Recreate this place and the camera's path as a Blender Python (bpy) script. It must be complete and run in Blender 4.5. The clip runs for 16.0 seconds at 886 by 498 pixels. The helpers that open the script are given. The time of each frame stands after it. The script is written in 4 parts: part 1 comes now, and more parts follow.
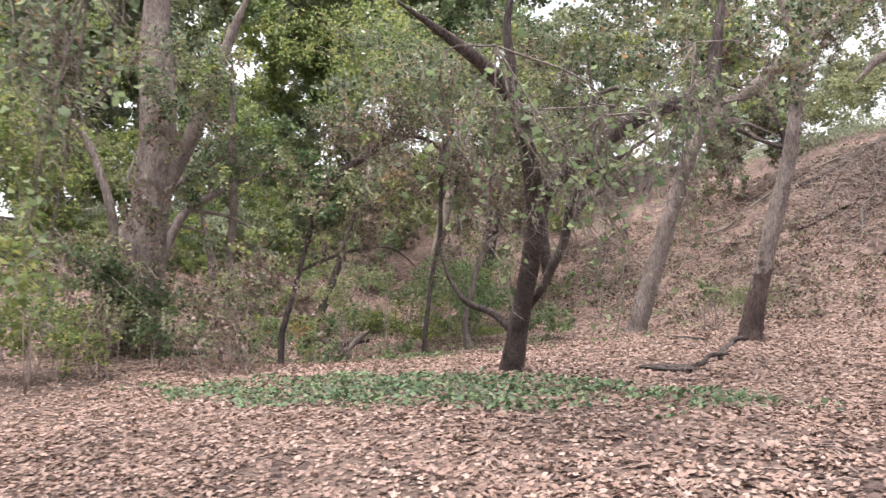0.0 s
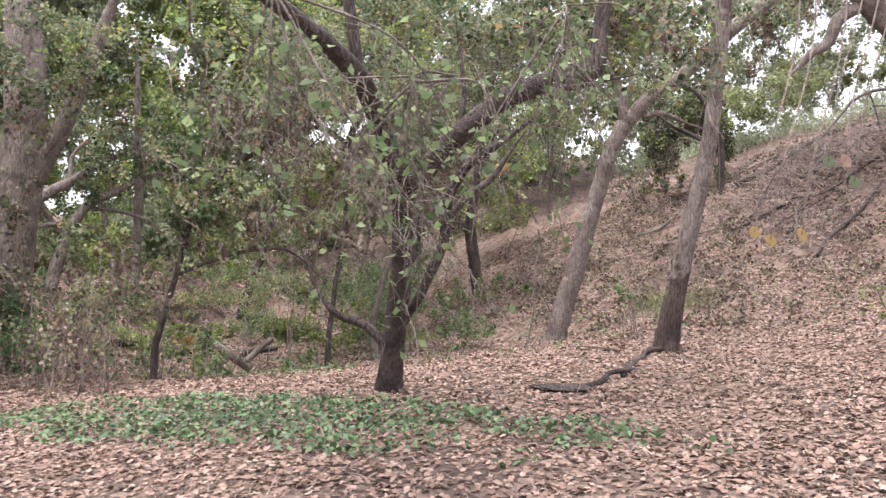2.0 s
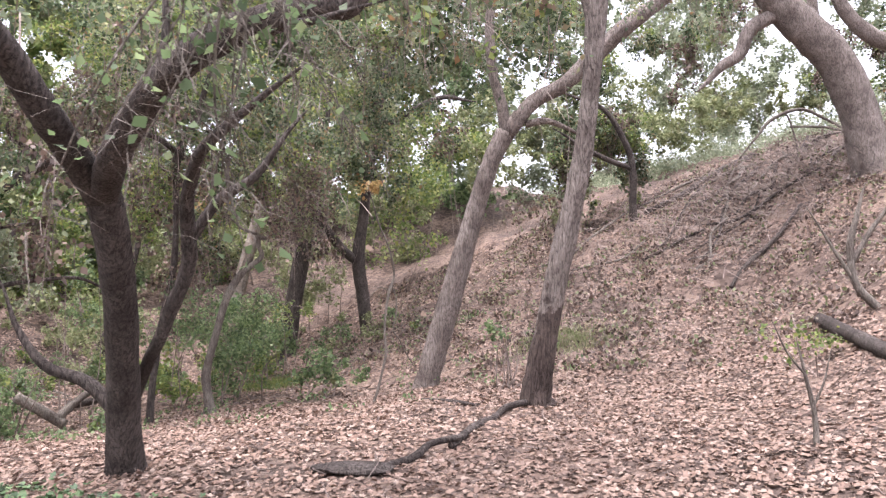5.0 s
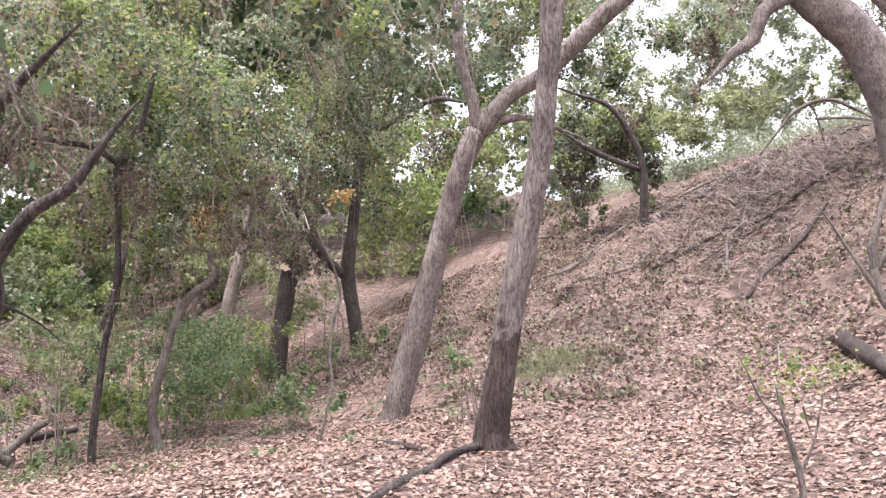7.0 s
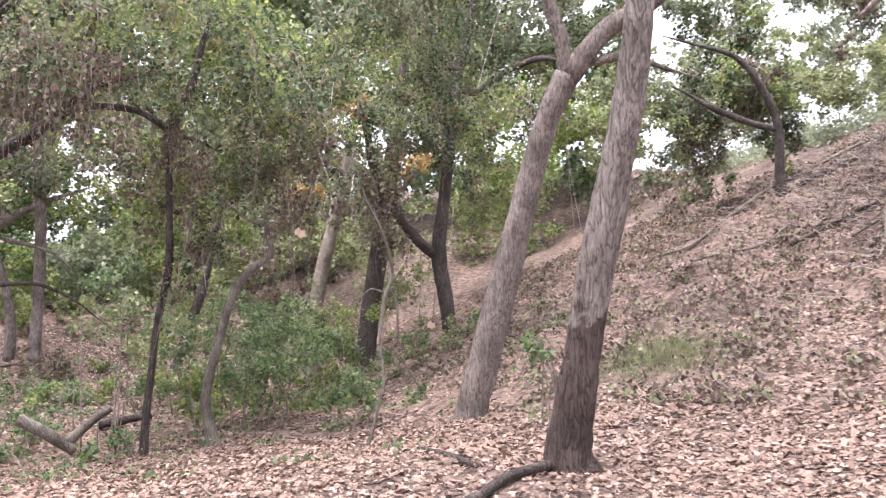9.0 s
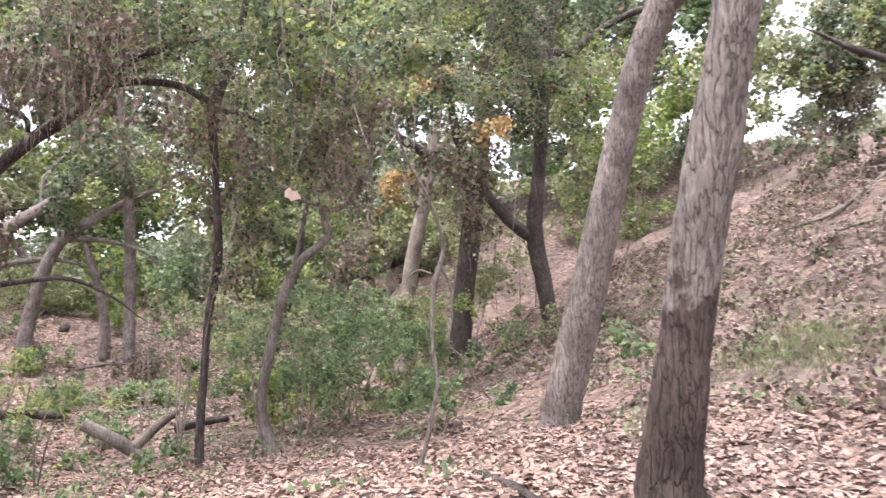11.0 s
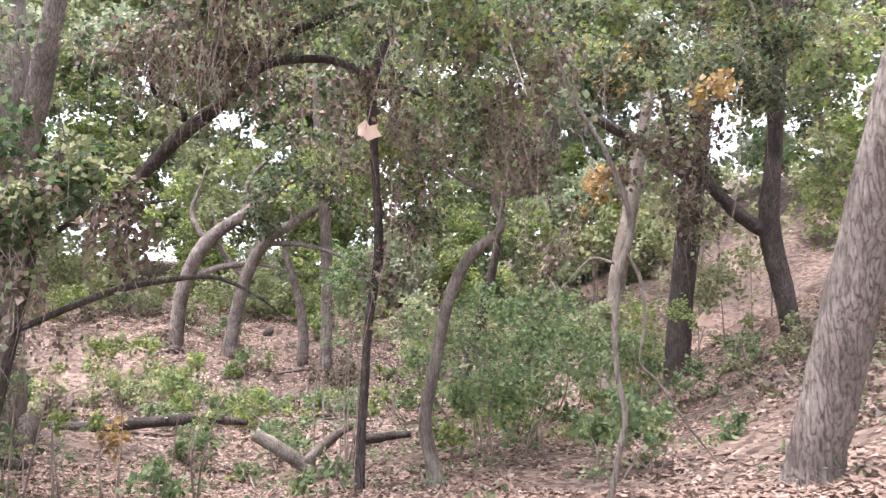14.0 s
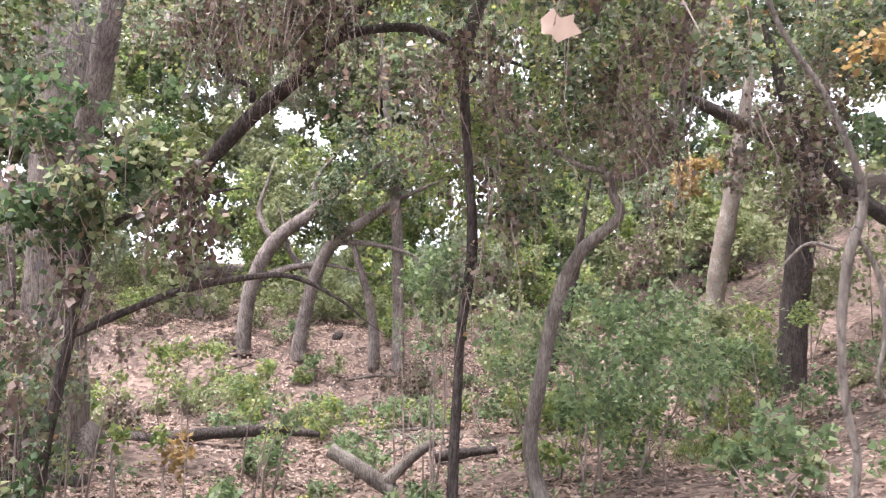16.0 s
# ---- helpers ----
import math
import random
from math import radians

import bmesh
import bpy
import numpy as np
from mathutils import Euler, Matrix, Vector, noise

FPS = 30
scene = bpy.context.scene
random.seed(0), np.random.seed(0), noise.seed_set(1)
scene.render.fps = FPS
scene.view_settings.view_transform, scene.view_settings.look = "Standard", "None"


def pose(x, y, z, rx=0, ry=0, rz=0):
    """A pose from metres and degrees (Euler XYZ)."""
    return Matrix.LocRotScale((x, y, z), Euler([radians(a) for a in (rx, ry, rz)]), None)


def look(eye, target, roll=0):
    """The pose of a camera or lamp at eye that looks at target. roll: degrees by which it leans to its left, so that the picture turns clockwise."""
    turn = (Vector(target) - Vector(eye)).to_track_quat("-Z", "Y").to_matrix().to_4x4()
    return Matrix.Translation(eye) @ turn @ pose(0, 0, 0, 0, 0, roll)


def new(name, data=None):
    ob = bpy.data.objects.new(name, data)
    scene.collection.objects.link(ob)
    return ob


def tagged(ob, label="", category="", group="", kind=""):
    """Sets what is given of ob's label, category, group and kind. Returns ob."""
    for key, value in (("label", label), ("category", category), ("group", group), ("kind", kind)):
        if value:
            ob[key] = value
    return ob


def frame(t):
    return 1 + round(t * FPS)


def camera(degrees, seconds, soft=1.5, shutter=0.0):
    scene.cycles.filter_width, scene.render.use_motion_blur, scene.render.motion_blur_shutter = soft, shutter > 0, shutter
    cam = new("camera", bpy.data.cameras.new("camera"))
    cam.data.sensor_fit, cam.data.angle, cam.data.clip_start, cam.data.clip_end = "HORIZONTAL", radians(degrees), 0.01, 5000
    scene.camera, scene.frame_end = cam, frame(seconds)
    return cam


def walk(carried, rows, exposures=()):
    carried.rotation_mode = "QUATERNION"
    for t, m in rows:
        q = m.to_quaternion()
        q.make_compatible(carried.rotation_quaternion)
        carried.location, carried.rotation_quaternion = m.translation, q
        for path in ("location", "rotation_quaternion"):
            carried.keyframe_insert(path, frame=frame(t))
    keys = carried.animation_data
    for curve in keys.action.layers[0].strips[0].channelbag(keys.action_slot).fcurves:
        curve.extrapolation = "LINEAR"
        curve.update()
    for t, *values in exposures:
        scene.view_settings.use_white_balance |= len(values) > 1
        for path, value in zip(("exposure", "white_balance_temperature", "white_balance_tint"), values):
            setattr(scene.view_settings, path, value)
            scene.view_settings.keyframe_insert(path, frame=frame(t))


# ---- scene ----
cam = camera(60.5, 16.0, 1.25, 0.35)
PATH = [
    (0, (1.687, -2.432, 0.886), (1.258, -0.487, 1.068), 0.6),
    (0.5, (1.9, -1.922, 0.968), (1.549, 0.04, 1.138), 0.7),
    (1, (2.161, -1.424, 1.038), (1.837, 0.542, 1.207), 0.7),
    (1.5, (2.429, -0.959, 1.082), (2.099, 1.006, 1.257), 0.6),
    (2, (2.739, -0.504, 1.102), (2.413, 1.461, 1.284), 0.4),
    (2.5, (3.03, -0.006, 1.144), (2.78, 1.969, 1.337), 0.1),
    (3, (3.301, 0.515, 1.139), (3.106, 2.495, 1.34), -0.1),
    (3.5, (3.613, 1.069, 1.183), (3.435, 3.05, 1.392), -0.2),
    (4, (3.832, 1.674, 1.23), (3.661, 3.654, 1.453), -0.2),
    (4.5, (4.109, 2.291, 1.25), (3.94, 4.268, 1.501), -0.2),
    (4.7, (4.176, 2.506, 1.258), (4.003, 4.481, 1.52), -0.1),
    (6.8, (5.354, 4.499, 1.587), (5.087, 6.459, 1.886), -1.0),
    (7, (5.484, 4.708, 1.609), (5.203, 6.666, 1.908), -0.9),
    (7.5, (5.637, 5.274, 1.61), (5.33, 7.229, 1.902), -0.8),
    (8, (5.76, 5.84, 1.632), (5.418, 7.79, 1.917), -0.7),
    (8.5, (5.823, 6.457, 1.686), (5.368, 8.385, 1.959), -0.3),
    (8.7, (5.79, 6.707, 1.673), (5.271, 8.62, 1.942), -0.1),
    (10.8, (5.727, 9.027, 1.73), (4.901, 10.831, 1.976), -1.2),
    (11, (5.689, 9.243, 1.703), (4.807, 11.022, 1.95), -1.0),
    (11.5, (5.636, 9.724, 1.734), (4.608, 11.421, 1.983), -0.5),
    (12, (5.548, 10.168, 1.752), (4.404, 11.79, 2.003), -0.2),
    (12.5, (5.349, 10.601, 1.732), (4.114, 12.153, 1.989), 0.1),
    (13, (5.225, 11.021, 1.718), (3.957, 12.545, 1.979), 0.2),
    (13.5, (5.142, 11.312, 1.723), (3.822, 12.79, 1.99), 0.4),
    (14, (4.898, 11.393, 1.759), (3.551, 12.846, 2.032), 0.5),
    (14.5, (4.599, 11.501, 1.74), (3.197, 12.901, 2.014), 0.8),
    (15, (4.248, 11.704, 1.787), (2.818, 13.074, 2.063), 0.9),
    (15.5, (3.915, 11.86, 1.819), (2.471, 13.215, 2.096), 0.8),
    (16, (3.548, 12.058, 1.844), (2.09, 13.4, 2.122), 0.8),
]
walk(cam, [(t, look(eye, target, roll)) for t, eye, target, roll in PATH],
     [(0, 1.9, 6600, 18), (4, 2.0, 6350, 19), (7, 2.28, 6300, 21), (9, 2.32, 6300, 20), (12, 2.5, 6250, 19), (16, 2.55, 6280, 18)])

# ---- light: an overcast sky, weak wide sun ----
world = bpy.data.worlds.new("world")
scene.world = world
world.use_nodes = True
wn, wl = world.node_tree.nodes, world.node_tree.links
sky = wn.new("ShaderNodeTexSky")
sky.sky_type, sky.sun_disc = "NISHITA", False
sky.sun_elevation, sky.sun_rotation = radians(76), radians(199)
sky.air_density, sky.dust_density = 1.0, 4.0
grey = wn.new("ShaderNodeHueSaturation")
grey.inputs["Saturation"].default_value = 0.25
wl.new(sky.outputs[0], grey.inputs["Color"])
wl.new(grey.outputs[0], wn["Background"].inputs["Color"])
wn["Background"].inputs["Strength"].default_value = 0.15
sun_data = bpy.data.lights.new("sun", "SUN")
sun_data.energy, sun_data.angle, sun_data.color = 0.75, radians(30), (1.0, 0.96, 0.9)
sun = new("sun", sun_data)
sun.matrix_world = look((0, 0, 40), (3.2, 9.5, 0))

RNG = np.random.default_rng(7)


# ---- materials ----
def shader(name, rough=0.8):
    m = bpy.data.materials.new(name)
    m.use_nodes = True
    n, l = m.node_tree.nodes, m.node_tree.links
    b = n["Principled BSDF"]
    b.inputs["Roughness"].default_value = rough
    b.inputs["Specular IOR Level"].default_value = 0.3
    return m, n, l, b


def ramp(n, stops):
    r = n.new("ShaderNodeValToRGB")
    while len(r.color_ramp.elements) < len(stops):
        r.color_ramp.elements.new(0.5)
    for e, (p, c) in zip(r.color_ramp.elements, stops):
        e.position, e.color = p, (*c, 1)
    return r


def noise_tex(n, l, scale, detail=6, vec=None, rough=0.6):
    t = n.new("ShaderNodeTexNoise")
    t.inputs["Scale"].default_value, t.inputs["Detail"].default_value = scale, detail
    t.inputs["Roughness"].default_value = rough
    if vec is not None:
        l.new(vec, t.inputs["Vector"])
    return t


def mixed(n, l, fac, a, b, mode="MIX"):
    x = n.new("ShaderNodeMix")
    x.data_type, x.blend_type = "RGBA", mode
    if hasattr(fac, "links"):
        l.new(fac, x.inputs[0])
    else:
        x.inputs[0].default_value = fac
    for s, v in ((6, a), (7, b)):
        if hasattr(v, "links"):
            l.new(v, x.inputs[s])
        else:
            x.inputs[s].default_value = (*v, 1)
    return x.outputs[2]


def leaf_material(name, stops, through_light=0.58, rough=0.5):
    m, n, l, b = shader(name, rough)
    b.inputs["Specular IOR Level"].default_value = 0.5
    g = n.new("ShaderNodeNewGeometry")
    r = ramp(n, stops)
    l.new(g.outputs["Random Per Island"], r.inputs[0])
    big = noise_tex(n, l, 0.9, 3)
    c = mixed(n, l, 0.35, r.outputs[0], big.outputs["Fac"], "OVERLAY")
    l.new(c, b.inputs["Base Color"])
    t = n.new("ShaderNodeBsdfTranslucent")
    l.new(c, t.inputs["Color"])
    mx = n.new("ShaderNodeMixShader")
    mx.inputs[0].default_value = through_light
    l.new(b.outputs[0], mx.inputs[1])
    l.new(t.outputs[0], mx.inputs[2])
    l.new(mx.outputs[0], n["Material Output"].inputs[0])
    return m


def bark_material(name, dark, light, furrow, patch=None, stain=None):
    m, n, l, b = shader(name, 0.9)
    tc = n.new("ShaderNodeTexCoord")
    mp = n.new("ShaderNodeMapping")
    mp.inputs["Scale"].default_value = (1, 1, 0.2)
    l.new(tc.outputs["Object"], mp.inputs["Vector"])
    w = noise_tex(n, l, 60, 9, mp.outputs[0], 0.7)
    r = ramp(n, [(0.3, dark), (0.68, light)])
    l.new(w.outputs["Fac"], r.inputs[0])
    big = noise_tex(n, l, 2.2, 4, tc.outputs["Object"])
    br = ramp(n, [(0.35, (0.55, 0.52, 0.5)), (0.7, (1.15, 1.15, 1.12))])
    l.new(big.outputs["Fac"], br.inputs[0])
    c = mixed(n, l, 1.0, r.outputs[0], br.outputs[0], "MULTIPLY")
    mc = n.new("ShaderNodeMapping")
    mc.inputs["Scale"].default_value = (1, 1, 0.17)
    warp = mixed(n, l, 0.06, mp.inputs["Vector"].links[0].from_socket, big.outputs["Color"])
    l.new(warp, mc.inputs["Vector"])
    braid = noise_tex(n, l, 21, 3, mc.outputs[0], 0.45)
    cr = ramp(n, [(0.36, (1, 1, 1)), (0.455, (0.85, 0.85, 0.85)), (0.495, (0.34, 0.32, 0.31)), (0.54, (0.9, 0.9, 0.9)), (0.66, (1.12, 1.12, 1.12))])
    l.new(braid.outputs["Fac"], cr.inputs[0])
    c = mixed(n, l, min(0.8, furrow), c, mixed(n, l, 1.0, c, cr.outputs[0], "MULTIPLY"))
    if patch:
        p = noise_tex(n, l, 5.5, 2, tc.outputs["Object"])
        pr = ramp(n, [(0.52, (0, 0, 0)), (0.56, (1, 1, 1))])
        l.new(p.outputs["Fac"], pr.inputs[0])
        c = mixed(n, l, pr.outputs[0], c, patch)
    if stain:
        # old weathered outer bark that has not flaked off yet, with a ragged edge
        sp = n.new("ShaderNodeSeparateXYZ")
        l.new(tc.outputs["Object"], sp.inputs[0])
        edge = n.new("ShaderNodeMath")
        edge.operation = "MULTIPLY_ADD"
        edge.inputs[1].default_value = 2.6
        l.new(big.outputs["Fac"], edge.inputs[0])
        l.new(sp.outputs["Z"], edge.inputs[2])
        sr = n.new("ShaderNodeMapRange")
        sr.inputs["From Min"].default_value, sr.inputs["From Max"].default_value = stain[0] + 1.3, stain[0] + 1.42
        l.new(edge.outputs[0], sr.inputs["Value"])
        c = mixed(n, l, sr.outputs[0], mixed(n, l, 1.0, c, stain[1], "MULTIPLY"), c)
    l.new(c, b.inputs["Base Color"])
    bump = n.new("ShaderNodeBump")
    bump.inputs["Strength"].default_value, bump.inputs["Distance"].default_value = furrow, 0.05
    total = mixed(n, l, 0.55, w.outputs["Fac"], cr.outputs[0])
    l.new(total, bump.inputs["Height"])
    l.new(bump.outputs[0], b.inputs["Normal"])
    return m


BARK = {
    "oak_bark": bark_material("oak_bark", (0.036, 0.03, 0.028), (0.155, 0.13, 0.12), 0.9),
    "grey_bark": bark_material("grey_bark", (0.14, 0.116, 0.107), (0.37, 0.32, 0.295), 0.9),
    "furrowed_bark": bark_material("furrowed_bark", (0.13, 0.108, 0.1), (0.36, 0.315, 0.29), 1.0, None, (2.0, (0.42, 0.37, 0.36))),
    "pale_bark": bark_material("pale_bark", (0.1, 0.085, 0.075), (0.3, 0.27, 0.24), 0.6),
    "sycamore_bark": bark_material("sycamore_bark", (0.15, 0.125, 0.105), (0.4, 0.36, 0.32), 0.4, (0.2, 0.16, 0.13)),
    "twig_bark": bark_material("twig_bark", (0.13, 0.105, 0.095), (0.4, 0.33, 0.3), 0.2),
}
LEAF = {
    "oak": leaf_material("oak_leaf", [(0, (0.03, 0.05, 0.022)), (0.45, (0.115, 0.155, 0.085)), (0.8, (0.23, 0.275, 0.175)), (0.95, (0.26, 0.21, 0.12)), (1, (0.34, 0.2, 0.1))]),
    "ivy": leaf_material("ivy_leaf", [(0, (0.03, 0.055, 0.022)), (0.5, (0.075, 0.13, 0.055)), (0.85, (0.14, 0.19, 0.09)), (1, (0.24, 0.16, 0.1))]),
    "lime": leaf_material("lime_leaf", [(0, (0.1, 0.15, 0.045)), (0.6, (0.22, 0.29, 0.1)), (1, (0.38, 0.38, 0.13))]),
    "shrub": leaf_material("shrub_leaf", [(0, (0.08, 0.12, 0.06)), (0.6, (0.18, 0.26, 0.12)), (1, (0.3, 0.37, 0.19))]),
    "brown": leaf_material("dead_leaf", [(0, (0.06, 0.042, 0.036)), (0.5, (0.16, 0.112, 0.092)), (0.75, (0.28, 0.2, 0.155)), (0.8, (0.14, 0.17, 0.08)), (1, (0.2, 0.22, 0.11))], 0.35),
    # pale foliage; on distant brush its lightness stands in for haze
    "pale": leaf_material("pale_leaf", [(0, (0.15, 0.18, 0.08)), (0.6, (0.26, 0.29, 0.15)), (1, (0.36, 0.36, 0.2))], 0.5),
    "dry": leaf_material("dry_leaf", [(0, (0.36, 0.25, 0.19)), (1, (0.44, 0.33, 0.26))], 0.3, 0.7),
    "yellow": leaf_material("yellow_leaf", [(0, (0.24, 0.15, 0.06)), (0.6, (0.42, 0.31, 0.13)), (1, (0.34, 0.2, 0.1))]),
}
LITTER = leaf_material("litter_leaf", [(0, (0.07, 0.047, 0.038)), (0.35, (0.215, 0.138, 0.104)), (0.75, (0.29, 0.2, 0.156)), (1, (0.37, 0.285, 0.235))], 0.1, 0.7)
# washed-out leaf green: distance haze is painted into the base colour
HAZED = leaf_material("hazed_leaf", [(0, (0.2, 0.24, 0.15)), (0.6, (0.3, 0.34, 0.23)), (1, (0.4, 0.42, 0.3))], 0.62)
LEAF["hazed"] = HAZED
COVER = leaf_material("cover_leaf", [(0, (0.035, 0.06, 0.03)), (0.6, (0.08, 0.15, 0.065)), (1, (0.16, 0.24, 0.11))], 0.25)


def ground_material():
    m, n, l, b = shader("leaf_soil", 0.95)
    tc = n.new("ShaderNodeTexCoord")
    v = n.new("ShaderNodeTexVoronoi")
    v.inputs["Scale"].default_value = 9
    l.new(tc.outputs["Object"], v.inputs["Vector"])
    sep = n.new("ShaderNodeSeparateColor")
    l.new(v.outputs["Color"], sep.inputs[0])
    r = ramp(n, [(0, (0.07, 0.048, 0.04)), (0.5, (0.17, 0.121, 0.1)), (1, (0.27, 0.2, 0.165))])
    l.new(sep.outputs[0], r.inputs[0])
    big = noise_tex(n, l, 0.35, 6, tc.outputs["Object"])
    br = ramp(n, [(0.38, (0.55, 0.55, 0.55)), (0.66, (1.1, 1.08, 1.05))])
    l.new(big.outputs["Fac"], br.inputs[0])
    c = mixed(n, l, 1.0, r.outputs[0], br.outputs[0], "MULTIPLY")
    l.new(c, b.inputs["Base Color"])
    fine = noise_tex(n, l, 30, 6, tc.outputs["Object"])
    bump = n.new("ShaderNodeBump")
    bump.inputs["Strength"].default_value, bump.inputs["Distance"].default_value = 0.8, 0.06
    l.new(fine.outputs["Fac"], bump.inputs["Height"])
    l.new(bump.outputs[0], b.inputs["Normal"])
    return m


# ---- the ground: a level bank, a stream bed and a hillside ----
HUMPS = [(-3, 6, 0.003), (1, 6, 0.175), (5, 9, -0.214), (0, 11, 0.008), (4.5, 14, -0.252), (-1, 17, -0.143), (3, 18.5, 0.377), (-5, 18, -0.451), (7, 15.5, -0.305), (7, 22, -0.135), (10, 20, -1.136), (10, 25, -1.302), (12, 29.5, 0.171), (-9, 19, -0.593), (-13, 21, -0.446), (4.7, 15, 0.438), (-2.3, 19.5, 0.129), (1.8, 16.5, 0.012), (2.5, 20, -0.335), (-11, 19.5, 0.65), (-7.2, 20.2, -0.3)]


def step(a, b, v):
    u = np.clip((v - a) / (b - a), 0, 1)
    return u * u * (3 - 2 * u)


def height(x, y):
    x, y = np.asarray(x, float), np.asarray(y, float)
    flat = 0.075 * np.clip(x, -9, 9) * (1 - step(11, 18, y))
    flat = flat + np.where(y < 11, 0.085 * (np.maximum(y, -8) - 11), 0.3 * np.tanh((y - 11) / 4))
    hill = 0.374 * x + 0.319 * y - 6.74
    hill = 11.6 - np.logaddexp(0, 11.6 - hill)
    z = flat + 0.35 * np.logaddexp(0, (hill - flat) / 0.35)
    far = -0.85 * (x - 3.5) + 0.53 * (y - 12)
    z = z + 2.3 * step(19.5, 24.5, far) + 0.16 * np.clip(far - 24, 0, 45)
    for cx, cy, a in HUMPS:
        z = z + a * np.exp(-((x - cx) ** 2 + (y - cy) ** 2) / 13.52)
    return z


def rough_height(x, y):
    z = height(x, y)
    slope = step(0.8, 3, z)
    z = z + slope * (0.2 * np.sin(1.9 * x + 1.5 * np.sin(1.1 * y)) * np.sin(1.6 * y + np.sin(2.3 * x)) + 0.1 * np.sin(4.7 * x - 2 * y) * np.sin(5.1 * y + x))
    return z + 0.025 * np.sin(3.1 * x + 1.7 * np.sin(1.3 * y)) * np.sin(2.7 * y + 1.1 * np.sin(1.9 * x)) + 0.012 * np.sin(9 * x + 2 * y) * np.sin(8 * y - 3 * x)


def link(name, verts, faces, material, parent=None, smooth=False):
    me = bpy.data.meshes.new(name)
    me.from_pydata(verts, [], faces)
    me.materials.append(material)
    if smooth:
        me.polygons.foreach_set("use_smooth", [True] * len(me.polygons))
    me.update()
    ob = new(name, me)
    if parent is not None:
        ob.parent = parent
        ob.matrix_parent_inverse = Matrix.Translation(-Vector(parent.location))
    return ob


def quads(name, verts, per, material, parent=None):
    """One mesh of many alike polygons with `per` corners each, quickly."""
    verts = np.asarray(verts, np.float32).reshape(-1, 3)
    count = len(verts) // per
    me = bpy.data.meshes.new(name)
    me.vertices.add(len(verts))
    me.vertices.foreach_set("co", verts.ravel())
    me.loops.add(len(verts))
    me.loops.foreach_set("vertex_index", np.arange(len(verts), dtype=np.int32))
    me.polygons.add(count)
    me.polygons.foreach_set("loop_start", np.arange(0, len(verts), per, dtype=np.int32))
    me.materials.append(material)
    me.update(calc_edges=True)
    ob = new(name, me)
    if parent is not None:
        ob.parent = parent
        ob.matrix_parent_inverse = Matrix.Translation(-Vector(parent.location))
    return ob


near = np.arange(-16, 22.01, 0.2)
xs = np.concatenate([[-900, -400, -200, -100, -60, -40, -30, -24, -20], near, [24, 28, 34, 45, 60, 100, 200, 400, 900]])
neary = np.arange(-10, 36.01, 0.2)
ys = np.concatenate([[-900, -400, -200, -100, -60, -40, -25, -15], neary, [38, 42, 50, 60, 80, 120, 200, 400, 900]])
gx, gy = np.meshgrid(xs, ys)
gv = np.stack([gx, gy, rough_height(gx, gy)], -1).reshape(-1, 3)
w = len(xs)
gi = np.arange((len(ys) - 1) * w).reshape(-1, w)[:, :-1].ravel()
ground = link("ground", gv.tolist(), np.stack([gi, gi + 1, gi + w + 1, gi + w], -1).tolist(), ground_material(), None, True)
tagged(ground, "brown woodland ground covered with fallen leaves", "ground", kind="structure")


# ---- builders ----
def smooth_path(pts, per=5):
    p = np.array(pts, float)
    p = np.vstack([2 * p[0] - p[1], p, 2 * p[-1] - p[-2]])
    out = []
    for i in range(1, len(p) - 2):
        for u in np.arange(per) / per:
            a, b, c, d = p[i - 1 : i + 3]
            out.append(0.5 * (2 * b + (c - a) * u + (2 * a - 5 * b + 4 * c - d) * u * u + (3 * b - a - 3 * c + d) * u**3))
    out.append(p[-2])
    return np.array(out)


def tube(pts, sides=10, lumpy=0.1, per=5, seed=0):
    """Verts and faces of a tapered limb with swellings and ridges."""
    q = smooth_path(pts, per)
    rng = np.random.default_rng(seed + int(abs(q[0, 0] * 1000)) % 9999)
    verts, faces = [], []
    way = np.gradient(q[:, :3], axis=0)
    way /= np.linalg.norm(way, axis=1)[:, None] + 1e-9
    side = np.cross(way[0], (0.31, 0.9, 0.2))
    ridge = 1 + lumpy * rng.uniform(-1, 1, sides)
    for i in range(len(q)):
        side = side - way[i] * (side @ way[i])
        side /= np.linalg.norm(side)
        up = np.cross(way[i], side)
        ridge = 0.8 * ridge + 0.2 * (1 + 2.2 * lumpy * rng.uniform(-1, 1, sides))
        r = max(q[i, 3], 0.002) * ridge * (1 + 0.4 * lumpy * rng.uniform(-1, 1))
        a = np.arange(sides) / sides * 2 * np.pi
        verts += list(q[i, :3] + r[:, None] * (np.cos(a)[:, None] * side + np.sin(a)[:, None] * up))
    for i in range(len(q) - 1):
        for k in range(sides):
            j = (k + 1) % sides
            faces.append((i * sides + k, i * sides + j, (i + 1) * sides + j, (i + 1) * sides + k))
    faces.append(tuple(range(sides))[::-1])
    faces.append(tuple(range((len(q) - 1) * sides, len(q) * sides)))
    return [tuple(v) for v in verts], faces


